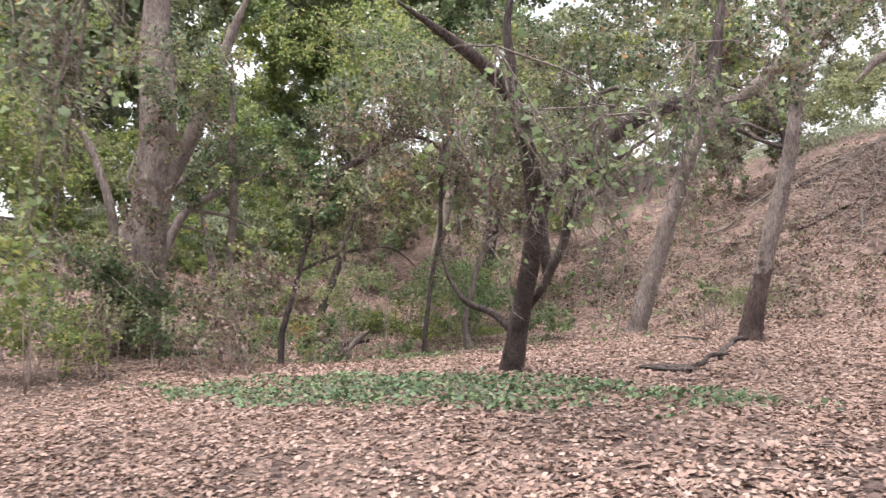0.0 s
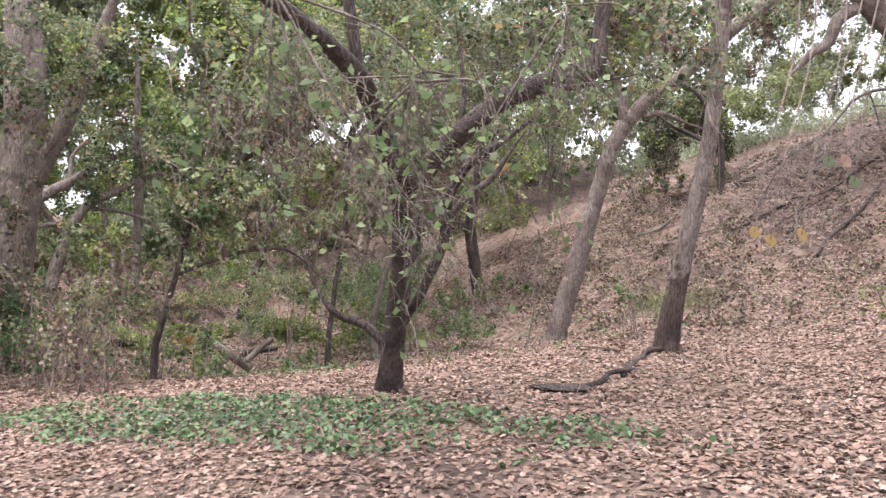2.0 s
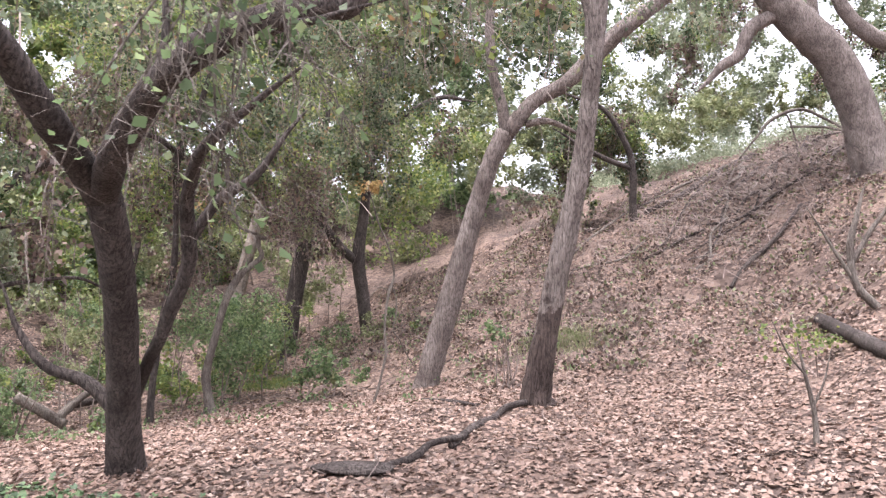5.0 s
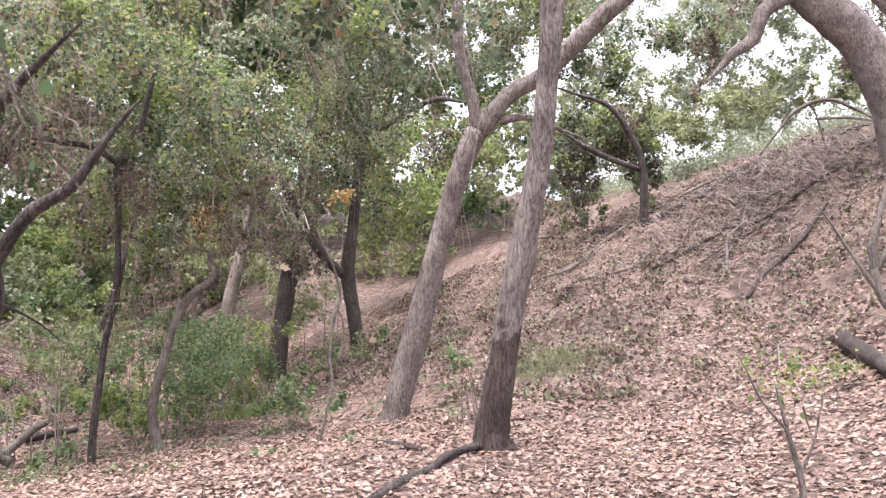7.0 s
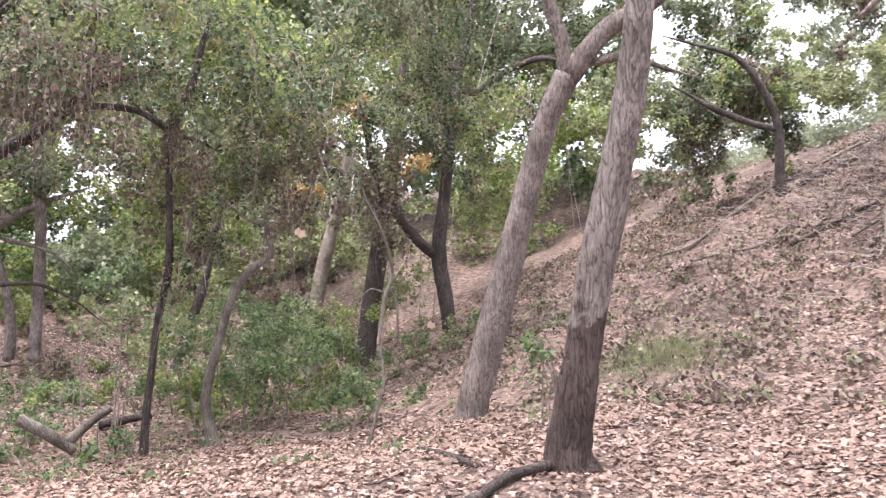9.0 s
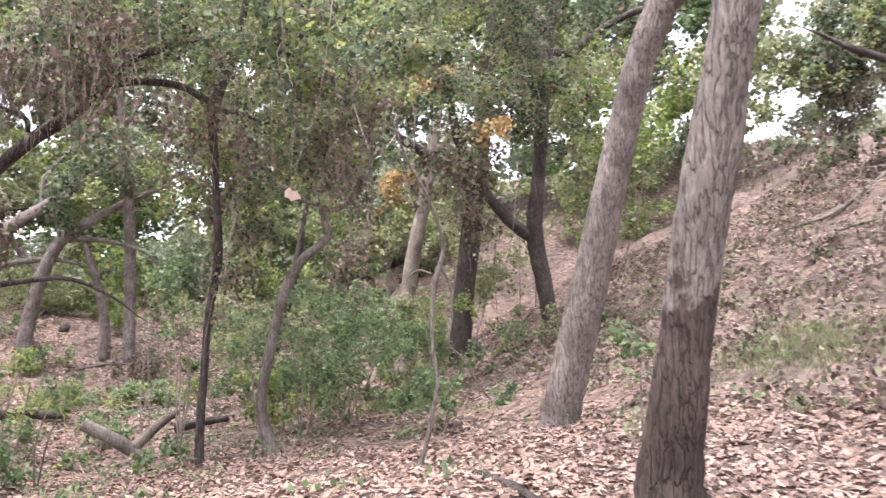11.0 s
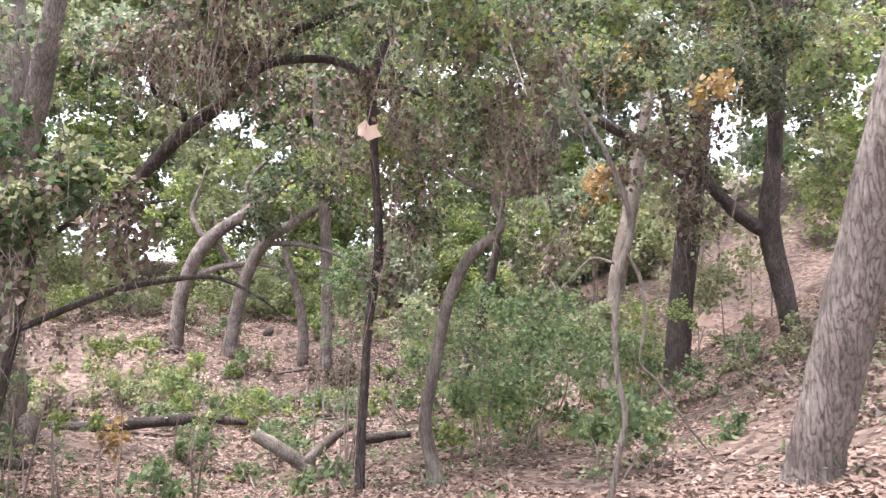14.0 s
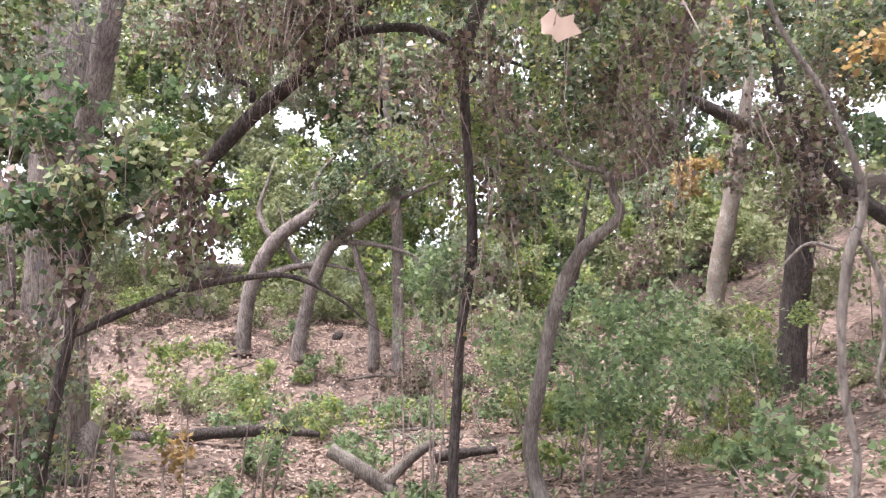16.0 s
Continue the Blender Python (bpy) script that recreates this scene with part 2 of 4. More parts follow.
def leaves(centres, size, rng, droop=0.5):
    """Folded leaf blades: each a kite of four corners, at the centres."""
    n = len(centres)
    way = rng.normal(size=(n, 3))
    way[:, 2] -= droop
    way /= np.linalg.norm(way, axis=1)[:, None]
    side = np.cross(way, (0, 0, 1) + 0.55 * rng.normal(size=(n, 3)))
    side /= np.linalg.norm(side, axis=1)[:, None] + 1e-9
    s = (size * rng.uniform(0.6, 1.35, n))[:, None]
    lift = np.cross(way, side) * s * 0.12
    a, b = centres, centres + way * s
    mid = centres + way * s * 0.45
    return np.stack([a, mid + side * s * 0.38 + lift, b, mid - side * s * 0.38 + lift], 1)


def spray(x, y, z, rx, rz, size, cover, rng, hang=0.0):
    """Leaf places in an uneven cloud of many sprigs."""
    count = int(cover * math.pi * rx * rz / (0.26 * size * size))
    per = 30
    knots = max(4, count // per)
    u = rng.normal(size=(knots, 3))
    u /= np.linalg.norm(u, axis=1)[:, None]
    u *= rng.uniform(0.05, 1.2, knots)[:, None] ** 0.6
    lumps = 15
    lump = rng.normal(size=(lumps, 3))
    lump *= (rng.uniform(0.15, 1.0, lumps) ** 0.5 / np.linalg.norm(lump, axis=1))[:, None]
    which = np.minimum(rng.integers(0, lumps, knots), rng.integers(0, lumps + 6, knots))
    u = u * rng.uniform(0.2, 0.48, lumps)[which][:, None] + 0.85 * lump[which]
    c = u * (rx, rx * 0.8, rz) + (x, y, z)
    spread = 0.05 + 0.06 * min(rx, rz)
    p = np.repeat(c, per, 0) + rng.normal(size=(knots * per, 3)) * spread * (1, 1, 0.8)
    p[:, 2] -= hang * rng.exponential(0.25, len(p))
    return p, c, (0.65 * rng.random(lumps)[which] + 0.35 * rng.random(knots))


def twig_mesh(starts, ends, rng, r=0.006, sag=0.15):
    """Thin bent three-sided twigs between pairs of points."""
    verts, faces = [], []
    for s, e in zip(starts, ends):
        length = np.linalg.norm(e - s)
        mid = [s + (e - s) * f + rng.normal(size=3) * length * 0.07 + (0, 0, -sag * length * f * (1 - f)) for f in (0, 0.35, 0.7, 1)]
        base = len(verts)
        for k, m in enumerate(mid):
            rr = r * (1.25 - 0.3 * k)
            for a in (0, 2.1, 4.2):
                verts.append((m[0] + rr * math.cos(a), m[1] + rr * math.sin(a), m[2] + rr * 0.4 * math.sin(a + 1)))
        for k in range(3):
            for a in range(3):
                b = (a + 1) % 3
                faces.append((base + 3 * k + a, base + 3 * k + b, base + 3 * k + 3 + b, base + 3 * k + 3 + a))
    return verts, faces


TREES = [0]


def crown_parts(thing, leaf, clumps, rng, nodes):
    leaf *= 1.25
    by = {}
    starts, ends, hanging, hung = [], [], [], []
    for x, y, z, rx, rz, kind, cover in clumps:
        p, c, tone = spray(x, y, z, rx, rz, leaf, cover, rng, 0.7 if kind == "brown" else 0.25)
        floor = rough_height(p[:, 0], p[:, 1])
        keep = p[:, 2] > floor + 0.02
        p = p[keep]
        pick = np.repeat(tone, 30)[keep]
        mix = {"oak": (("brown", 0.17), ("lime", 0.33), ("pale", 0.38)), "ivy": (("brown", 0.2), ("pale", 0.35)), "brown": (("oak", 0.25), ("pale", 0.33)), "shrub": (("lime", 0.15),)}.get(kind, ())
        low = 0
        for other, share in (*mix, (kind, 2)):
            some = p[(pick >= low) & (pick < share)]
            low = share
            if len(some):
                by.setdefault(other, []).append(leaves(some, leaf, rng, 1.2 if other == "brown" else 0.4))
        some = c[rng.permutation(len(c))[: max(6, min(160, len(c) // 3))]]
        hub = np.array((x, y, z + 0.2 * rz))
        for e in some:
            if nodes is not None and rng.random() < 0.25:
                s = nodes[np.argmin(np.linalg.norm(nodes - e, axis=1))]
                if np.linalg.norm(s - e) > 3.5:
                    s = hub
            else:
                s = some[rng.integers(len(some))] * 0.6 + hub * 0.4
            starts.append(s), ends.append(e)
        if kind in ("brown", "oak", "ivy"):
            for e in c[rng.permutation(len(c))[: max(10, min(260, len(c) // (1 if kind == "brown" else 3)))]]:
                hanging.append(e), hung.append(e + (rng.normal() * 0.1, rng.normal() * 0.1, -rng.uniform(0.3, 1.9) * min(1.0, rz + 0.35)))
    for kind, some in by.items():
        tagged(quads("crown" if kind in ("oak", "lime", "shrub", "ivy") else "dead_foliage" if kind == "brown" else "yellow_foliage", np.concatenate(some), 4, LEAF[kind], thing), kind="stuff")
    if starts:
        tagged(link("twig_tangle", *twig_mesh(starts, ends, rng, 0.004 + leaf * 0.05), BARK["twig_bark"], thing), kind="stuff")
    if hanging:
        tagged(link("vine_tangle", *twig_mesh(hanging, hung, rng, 0.003 + leaf * 0.03, 0), BARK["twig_bark"], thing), "dead hanging vine strands", kind="stuff")


def tree(name, label, base, bark, leaf, limbs, clumps):
    TREES[0] += 1
    rng = np.random.default_rng(100 + TREES[0])
    thing = tagged(new(name), label, "shrub" if name == "dead_shrub" else "tree")
    thing.location = base
    nodes = []
    for k, pts in enumerate(limbs):
        pts = [list(p) for p in pts]
        e = pts[-1]
        if not any(math.dist(e[:3], q[0][:3]) < 2.5 * e[3] for i, q in enumerate(limbs) if i != k):
            b = pts[-2]
            pts.append([e[0] + 0.7 * (e[0] - b[0]), e[1] + 0.7 * (e[1] - b[1]), e[2] + 0.6 * (e[2] - b[2]), e[3] * 0.25])
            pts[-2][3] *= 0.75
        if k == 0 or pts[0][2] < height(pts[0][0], pts[0][1]) + 0.25:
            x, y, z, r = pts[0]
            pts.insert(0, [x, y, float(height(x, y)) - 0.15, r * 1.12])
            if pts[1][2] - pts[0][2] < 0.12:
                del pts[1]
        big = max(p[3] for p in pts)
        v, f = tube(pts, 14 if big > 0.12 else 8, 0.09 if big > 0.05 else 0.05, 6, k)
        link("trunk" if k == 0 else "limb", v, f, BARK[bark], thing, True)
        nodes.append(smooth_path(pts, 4)[3:, :3])
    nodes = np.concatenate(nodes)
    crown_parts(thing, leaf, clumps, rng, nodes)
    return thing


def shrub(name, label, base, leaf, stems, clumps):
    TREES[0] += 1
    rng = np.random.default_rng(100 + TREES[0])
    thing = tagged(new(name), label, "shrub")
    b = np.array((base[0], base[1], float(height(base[0], base[1]))))
    thing.location = b
    for k in range(stems):
        x, y, z, rx, rz = clumps[k % len(clumps)][:5]
        e = np.array((x, y, z)) + rng.normal(size=3) * (rx * 0.4, rx * 0.3, rz * 0.4)
        s = np.array((e[0] * 0.75 + b[0] * 0.25, e[1] * 0.75 + b[1] * 0.25, 0)) + rng.normal(size=3) * 0.12
        s[2] = height(s[0], s[1]) - 0.05
        m = s * 0.5 + e * 0.5 + rng.normal(size=3) * 0.12
        v, f = tube([(*s, 0.018), (*m, 0.013), (*e, 0.004)], 5, 0.1, 4, k)
        link("stem", v, f, BARK["twig_bark"], thing, True)
    crown_parts(thing, leaf, clumps, rng, None)
    return thing


def log(name, label, pts, bark):
    thing = tagged(new(name), label, "log" if "log" in name else "branch")
    thing.location = pts[0][:3]
    lie = [(x, y, float(rough_height(x, y)) + min(max(z - float(rough_height(x, y)), 0.55 * r), r + 0.3), r) for x, y, z, r in pts]
    v, f = tube(lie, 10, 0.16, 7)
    link("wood", v, f, BARK[bark], thing, True)
    return thing


def deadwood(name, label, limbs, bark):
    thing = tagged(new(name), label, "log" if "log" in name else "branch")
    x, y = limbs[0][0][:2]
    thing.location = (x, y, float(height(x, y)))
    low = min(min(p[2] - p[3] - height(p[0], p[1]) for p in pts) for pts in limbs)
    for k, pts in enumerate(limbs):
        v, f = tube([(p[0], p[1], p[2] - low - 0.02, p[3]) for p in pts], 10, 0.12, 6, k)
        link("wood" if k == 0 else "fork", v, f, BARK[bark], thing, True)
    return thing


def hanging_leaf(label, place):
    """A single broad curled dead leaf on a thread-thin stalk, hung from a long twig."""
    rng = np.random.default_rng(int(abs(place[0] * 977 + place[2] * 131)))
    colour = LEAF["oak"] if "green" in label or "olive" in label else LEAF["yellow"] if "golden" in label or "orange" in label else LEAF["dry"] if "pale dead" in label else LITTER
    thing = tagged(new("hanging_leaf"), label, "leaf")
    thing.location = place
    c = np.array(place)
    s = 0.07 if "pale dead" in label else 0.027
    edge = [(1.2, 0), (0.8, 0.4), (0.98, 0.9), (0.55, 1.3), (0.8, 1.9), (0.6, 2.75), (0.6, -2.75), (0.7, -2.1), (0.5, -1.4), (0.9, -0.95), (0.75, -0.4)]
    if "pale dead" not in label:
        edge = [(1.1, 0), (0.98, 0.45), (0.84, 0.95), (0.76, 1.5), (0.8, 2.1), (0.92, 2.75), (0.92, -2.75), (0.8, -2.1), (0.74, -1.5), (0.84, -0.95), (0.97, -0.45)]
    u, v = np.array((0.8, 0.5, -0.33)), np.array((0.3, 0.15, 0.94))
    verts = [tuple(c)] + [tuple(c + s * r * (math.cos(a) * u + math.sin(a) * v) + rng.normal(size=3) * s * 0.07) for r, a in edge]
    link("blade", verts, [(0, i, i % len(edge) + 1) for i in range(1, len(edge) + 1)], colour, thing, True)
    top = c + (0.25, 0.2, 1.6)
    v, f = tube([(*c, 0.0015), (*(c + (0.05, 0.03, 0.25)), 0.002), (*(c * 0.5 + top * 0.5 + (0.08, 0, 0)), 0.003), (*top, 0.004)], 5, 0.02, 4)
    link("stalk", v, f, BARK["twig_bark"], thing, True)


def spray_branch(label, root, tips):
    """A drooping twig with side twigs and broad separate leaves."""
    TREES[0] += 1
    rng = np.random.default_rng(300 + TREES[0])
    thing = tagged(new("hanging_branch"), label, "branch")
    thing.location = root
    root = np.array(root)
    blades = []
    for k, tip in enumerate(tips):
        tip = np.array(tip)
        mid = root * 0.5 + tip * 0.5 + (0, 0, 0.18) + rng.normal(size=3) * 0.15
        pts = [(*root, 0.012), (*mid, 0.008), (*tip, 0.003)]
        v, f = tube(pts, 6, 0.08, 6, k)
        link("twig", v, f, BARK["pale_bark"], thing, True)
        line = smooth_path(pts, 10)[6:, :3]
        at = line[rng.integers(0, len(line), 24)] + rng.normal(size=(24, 3)) * 0.11
        blades.append(at)
        starts = line[rng.integers(0, len(line), 34)]
        tagged(link("side_twig", *twig_mesh(starts, starts + rng.normal(size=(34, 3)) * 0.24 - (0, 0, 0.14), rng, 0.0042), BARK["pale_bark"], thing), kind="stuff")
    blades = np.concatenate(blades)
    tagged(quads("foliage", leaves(blades, 0.09, rng, 0.3), 4, LEAF["shrub"], thing), kind="stuff")


tree("oak_tree", "dark forked oak tree with wide limbs beside the ivy", (-0.04, 11.16, 0.0), "oak_bark", 0.07,
     [[(-0.04, 11.16, 0.0, 0.225), (0.04, 10.95, 0.32, 0.19), (0.12, 10.75, 0.68, 0.178), (0.21, 10.52, 1.07, 0.172), (0.43, 9.95, 1.88, 0.165), (0.55, 9.45, 2.54, 0.17), (0.58, 9.24, 2.80, 0.16)],
      [(0.56, 9.30, 2.72, 0.15), (0.57, 8.85, 2.95, 0.132), (0.56, 8.35, 3.22, 0.125), (0.51, 7.95, 3.52, 0.12), (0.50, 7.35, 3.72, 0.115), (0.36, 6.85, 3.86, 0.1), (0.12, 6.35, 4.02, 0.085), (-0.3, 5.8, 4.25, 0.06)],
      [(0.58, 9.28, 2.74, 0.15), (0.93, 8.78, 2.92, 0.132), (1.36, 8.38, 3.22, 0.128), (1.69, 8.18, 3.43, 0.124), (2.06, 8.15, 3.66, 0.12), (2.48, 8.20, 3.84, 0.118), (2.85, 8.30, 3.97, 0.115), (3.07, 8.38, 4.06, 0.11), (3.15, 8.40, 4.62, 0.09), (3.26, 8.42, 5.4, 0.055)],
      [(0.08, 10.78, 0.62, 0.085), (-0.30, 10.72, 0.98, 0.072), (-0.75, 10.66, 1.16, 0.056), (-1.05, 10.6, 1.55, 0.034), (-1.2, 10.55, 1.95, 0.022)],
      [(0.49, 7.28, 3.73, 0.075), (0.46, 7.22, 4.15, 0.07), (0.4, 7.15, 4.7, 0.055), (0.5, 7.1, 5.3, 0.04)],
      [(2.5, 8.21, 3.86, 0.05), (2.75, 8.05, 3.72, 0.035), (3.2, 7.9, 3.75, 0.02)],
      [(1.4, 8.37, 3.25, 0.045), (1.5, 8.45, 3.8, 0.036), (1.42, 8.5, 4.5, 0.024)]],
     [(2.41, 9.0, 4.71, 1.0, 0.5, 'oak', 0.3),
      (3.53, 9.4, 5.24, 1.49, 0.8, 'oak', 0.9),
      (3.99, 10.53, 5.23, 1.49, 1.02, 'oak', 0.80),
      (-1.1, 9.2, 4.1, 1.1, 0.7, 'oak', 0.2),
      (1.53, 9.20, 5.12, 1.71, 0.43, 'oak', 0.50),
      (-1.6, 8.64, 4.52, 1.41, 0.7, 'oak', 0.35),
      (-4.83, 5.07, 4.20, 1.61, 0.80, 'oak', 0.90),
      (-2.57, 17.09, 7.66, 3.10, 1.31, 'oak', 1.10),
      (-0.3, 10.4, 3.3, 0.9, 0.9, 'brown', 0.25),
      (-3.50, 3.57, 1.44, 0.36, 0.68, 'lime', 0.35)])
tree("oak_tree", "slender curved oak stem rising behind a forked oak", (0.34, 10.95, 0.2), "oak_bark", 0.07,
     [[(-0.25, 11.6, 0.0, 0.075), (-0.04, 11.2, 0.6, 0.068), (0.34, 10.76, 1.15, 0.07), (0.54, 10.58, 1.4, 0.07), (0.72, 10.47, 1.75, 0.078), (0.95, 10.33, 2.22, 0.078), (1.07, 9.95, 2.74, 0.07), (1.25, 9.65, 2.98, 0.062), (1.45, 9.38, 3.14, 0.055), (1.83, 9.11, 3.32, 0.045), (2.3, 8.95, 3.6, 0.03)],
      [(1.0, 10.2, 2.42, 0.065), (1.3, 10.2, 2.85, 0.058), (1.65, 10.25, 3.1, 0.048), (1.95, 10.3, 3.55, 0.035)]],
     [(0.27, 17.04, 5.97, 1.38, 1.27, 'oak', 0.80),
      (-1.82, 14.16, 6.42, 1.23, 0.74, 'oak', 0.80),
      (-2.17, 15.26, 5.62, 0.80, 0.71, 'brown', 0.50)])
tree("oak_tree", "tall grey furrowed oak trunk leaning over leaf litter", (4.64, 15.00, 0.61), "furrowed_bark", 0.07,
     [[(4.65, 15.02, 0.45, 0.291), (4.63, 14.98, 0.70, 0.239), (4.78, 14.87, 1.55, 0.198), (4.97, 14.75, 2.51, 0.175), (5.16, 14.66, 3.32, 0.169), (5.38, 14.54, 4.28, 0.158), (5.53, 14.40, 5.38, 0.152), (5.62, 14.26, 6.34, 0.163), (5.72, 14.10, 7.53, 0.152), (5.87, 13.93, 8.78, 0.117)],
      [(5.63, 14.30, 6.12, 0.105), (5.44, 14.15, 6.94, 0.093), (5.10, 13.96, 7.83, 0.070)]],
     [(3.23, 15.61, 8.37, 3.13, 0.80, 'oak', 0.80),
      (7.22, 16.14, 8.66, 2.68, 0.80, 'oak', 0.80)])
tree("oak_tree", "pale smooth leaning oak trunk with a high fork", (2.43, 19.41, 0.71), "grey_bark", 0.07,
     [[(2.39, 19.43, 0.58, 0.305), (2.46, 19.39, 0.91, 0.260), (2.82, 19.26, 2.09, 0.251), (3.32, 19.07, 3.81, 0.215), (3.81, 18.91, 5.32, 0.197), (4.16, 18.85, 6.05, 0.215)],
      [(4.16, 18.85, 6.02, 0.143), (4.10, 18.75, 6.61, 0.126), (3.91, 18.61, 7.37, 0.117), (3.87, 18.42, 8.56, 0.107), (4.23, 18.31, 9.64, 0.090)],
      [(4.15, 18.86, 5.99, 0.197), (4.78, 18.84, 6.71, 0.162), (5.44, 18.87, 7.08, 0.162), (6.00, 18.87, 7.61, 0.179), (6.56, 18.87, 8.15, 0.179), (7.23, 18.89, 8.68, 0.171), (8.34, 18.93, 9.47, 0.143)],
      [(4.60, 18.88, 6.23, 0.081), (5.09, 18.94, 6.30, 0.072), (5.73, 19.07, 6.05, 0.045)]],
     [(2.81, 23.45, 10.20, 2.83, 1.34, 'oak', 0.9),
      (-0.45, 23.08, 9.52, 2.98, 1.79, 'oak', 0.9),
      (5.04, 23.71, 10.61, 1.79, 0.89, 'oak', 1.20),
      (0.42, 24.43, 8.19, 1.72, 1.09, 'oak', 0.80)])
tree("oak_tree", "dark slim forked oak with ivy and yellowing leaves", (-0.67, 28.69, 1.25), "oak_bark", 0.09,
     [[(-0.63, 28.73, 1.11, 0.269), (-0.67, 28.64, 1.63, 0.224), (-0.83, 28.34, 3.27, 0.224), (-0.95, 28.10, 4.57, 0.212), (-0.77, 27.99, 5.93, 0.169), (-0.54, 27.86, 7.71, 0.169), (-0.32, 27.75, 9.33, 0.179), (-0.25, 27.70, 9.93, 0.189)],
      [(-0.96, 28.12, 4.38, 0.169), (-1.54, 27.76, 4.91, 0.145), (-2.14, 27.33, 5.81, 0.134), (-2.54, 26.99, 6.86, 0.134), (-2.72, 26.73, 8.04, 0.122)],
      [(-0.26, 27.71, 9.78, 0.157), (-0.74, 27.37, 10.53, 0.145), (-1.20, 27.00, 11.57, 0.112)],
      [(-0.26, 27.77, 9.33, 0.100), (0.24, 28.03, 9.25, 0.112), (0.95, 28.30, 9.83, 0.100), (1.92, 28.71, 10.33, 0.090), (2.59, 29.05, 10.32, 0.067)],
      [(-0.30, 27.71, 9.63, 0.157), (0.00, 27.72, 10.66, 0.157), (0.30, 27.68, 11.99, 0.122)]],
     [(-1.03, 25.26, 8.18, 2.95, 1.47, 'oak', 0.75),
      (-2.49, 23.49, 7.60, 1.77, 1.27, 'oak', 1.20),
      (-0.09, 26.47, 6.84, 1.51, 0.96, 'oak', 0.90),
      (0.61, 21.49, 5.51, 0.6, 0.45, 'yellow', 0.5),
      (-1.91, 24.55, 6.08, 1.17, 1.04, 'brown', 0.6),
      (0.93, 29.46, 9.20, 2.34, 1.41, 'oak', 0.80),
      (-1.60, 25.40, 5.13, 0.80, 1.21, 'brown', 0.70)])
tree("sapling", "thin bare crooked sapling with drooping pale branches", (1.79, 16.53, 0.52), "pale_bark", 0.06,
     [[(1.78, 16.53, 0.47, 0.029), (1.83, 16.54, 0.63, 0.025), (1.92, 16.55, 1.02, 0.022), (1.98, 16.55, 1.32, 0.022), (1.96, 16.49, 1.61, 0.022), (1.98, 16.43, 2.00, 0.022), (2.04, 16.42, 2.39, 0.029), (2.13, 16.43, 2.74, 0.022), (2.04, 16.28, 3.23, 0.017), (1.89, 16.10, 3.62, 0.015), (1.80, 15.96, 4.01, 0.012)],
      [(2.08, 16.42, 2.54, 0.015), (2.15, 16.53, 2.30, 0.015), (2.15, 16.57, 2.00, 0.012), (2.10, 16.58, 1.71, 0.010), (2.19, 16.68, 1.56, 0.010), (2.32, 16.83, 1.27, 0.010), (2.46, 16.98, 1.02, 0.005)],
      [(2.01, 16.39, 2.44, 0.012), (1.88, 16.28, 2.47, 0.010), (1.73, 16.19, 2.30, 0.005)]],
     [(0.94, 17.62, 4.34, 0.38, 0.38, 'oak', 0.35)])
tree("oak_tree", "crooked grey understory oak rising from a green shrub", (-2.31, 19.02, 0.15), "pale_bark", 0.06,
     [[(-2.29, 19.06, 0.01, 0.156), (-2.31, 19.00, 0.30, 0.110), (-2.34, 18.88, 0.87, 0.092), (-2.16, 18.89, 1.69, 0.082), (-1.97, 18.92, 2.46, 0.082), (-1.70, 19.03, 3.04, 0.082), (-1.34, 19.25, 3.42, 0.059), (-1.37, 19.19, 3.69, 0.055), (-1.39, 19.14, 3.94, 0.055)],
      [(-1.39, 19.14, 3.89, 0.050), (-1.20, 19.30, 3.88, 0.046), (-0.95, 19.45, 4.10, 0.050), (-0.76, 19.54, 4.47, 0.046), (-0.64, 19.56, 4.96, 0.041), (-0.56, 19.53, 5.53, 0.036), (-0.62, 19.36, 6.26, 0.028)],
      [(-1.40, 19.13, 3.94, 0.036), (-1.64, 18.92, 4.02, 0.032), (-1.85, 18.72, 4.22, 0.023)]],
     [(-1.22, 19.05, 4.78, 0.82, 0.82, 'brown', 0.70),
      (-1.86, 18.78, 5.61, 1.01, 0.93, 'oak', 1.00),
      (-0.57, 19.00, 5.88, 1.27, 0.64, 'oak', 1.10),
      (-2.11, 18.83, 4.11, 0.76, 0.76, 'oak', 0.80),
      (-0.64, 19.21, 4.22, 0.32, 0.48, 'brown', 0.80)])
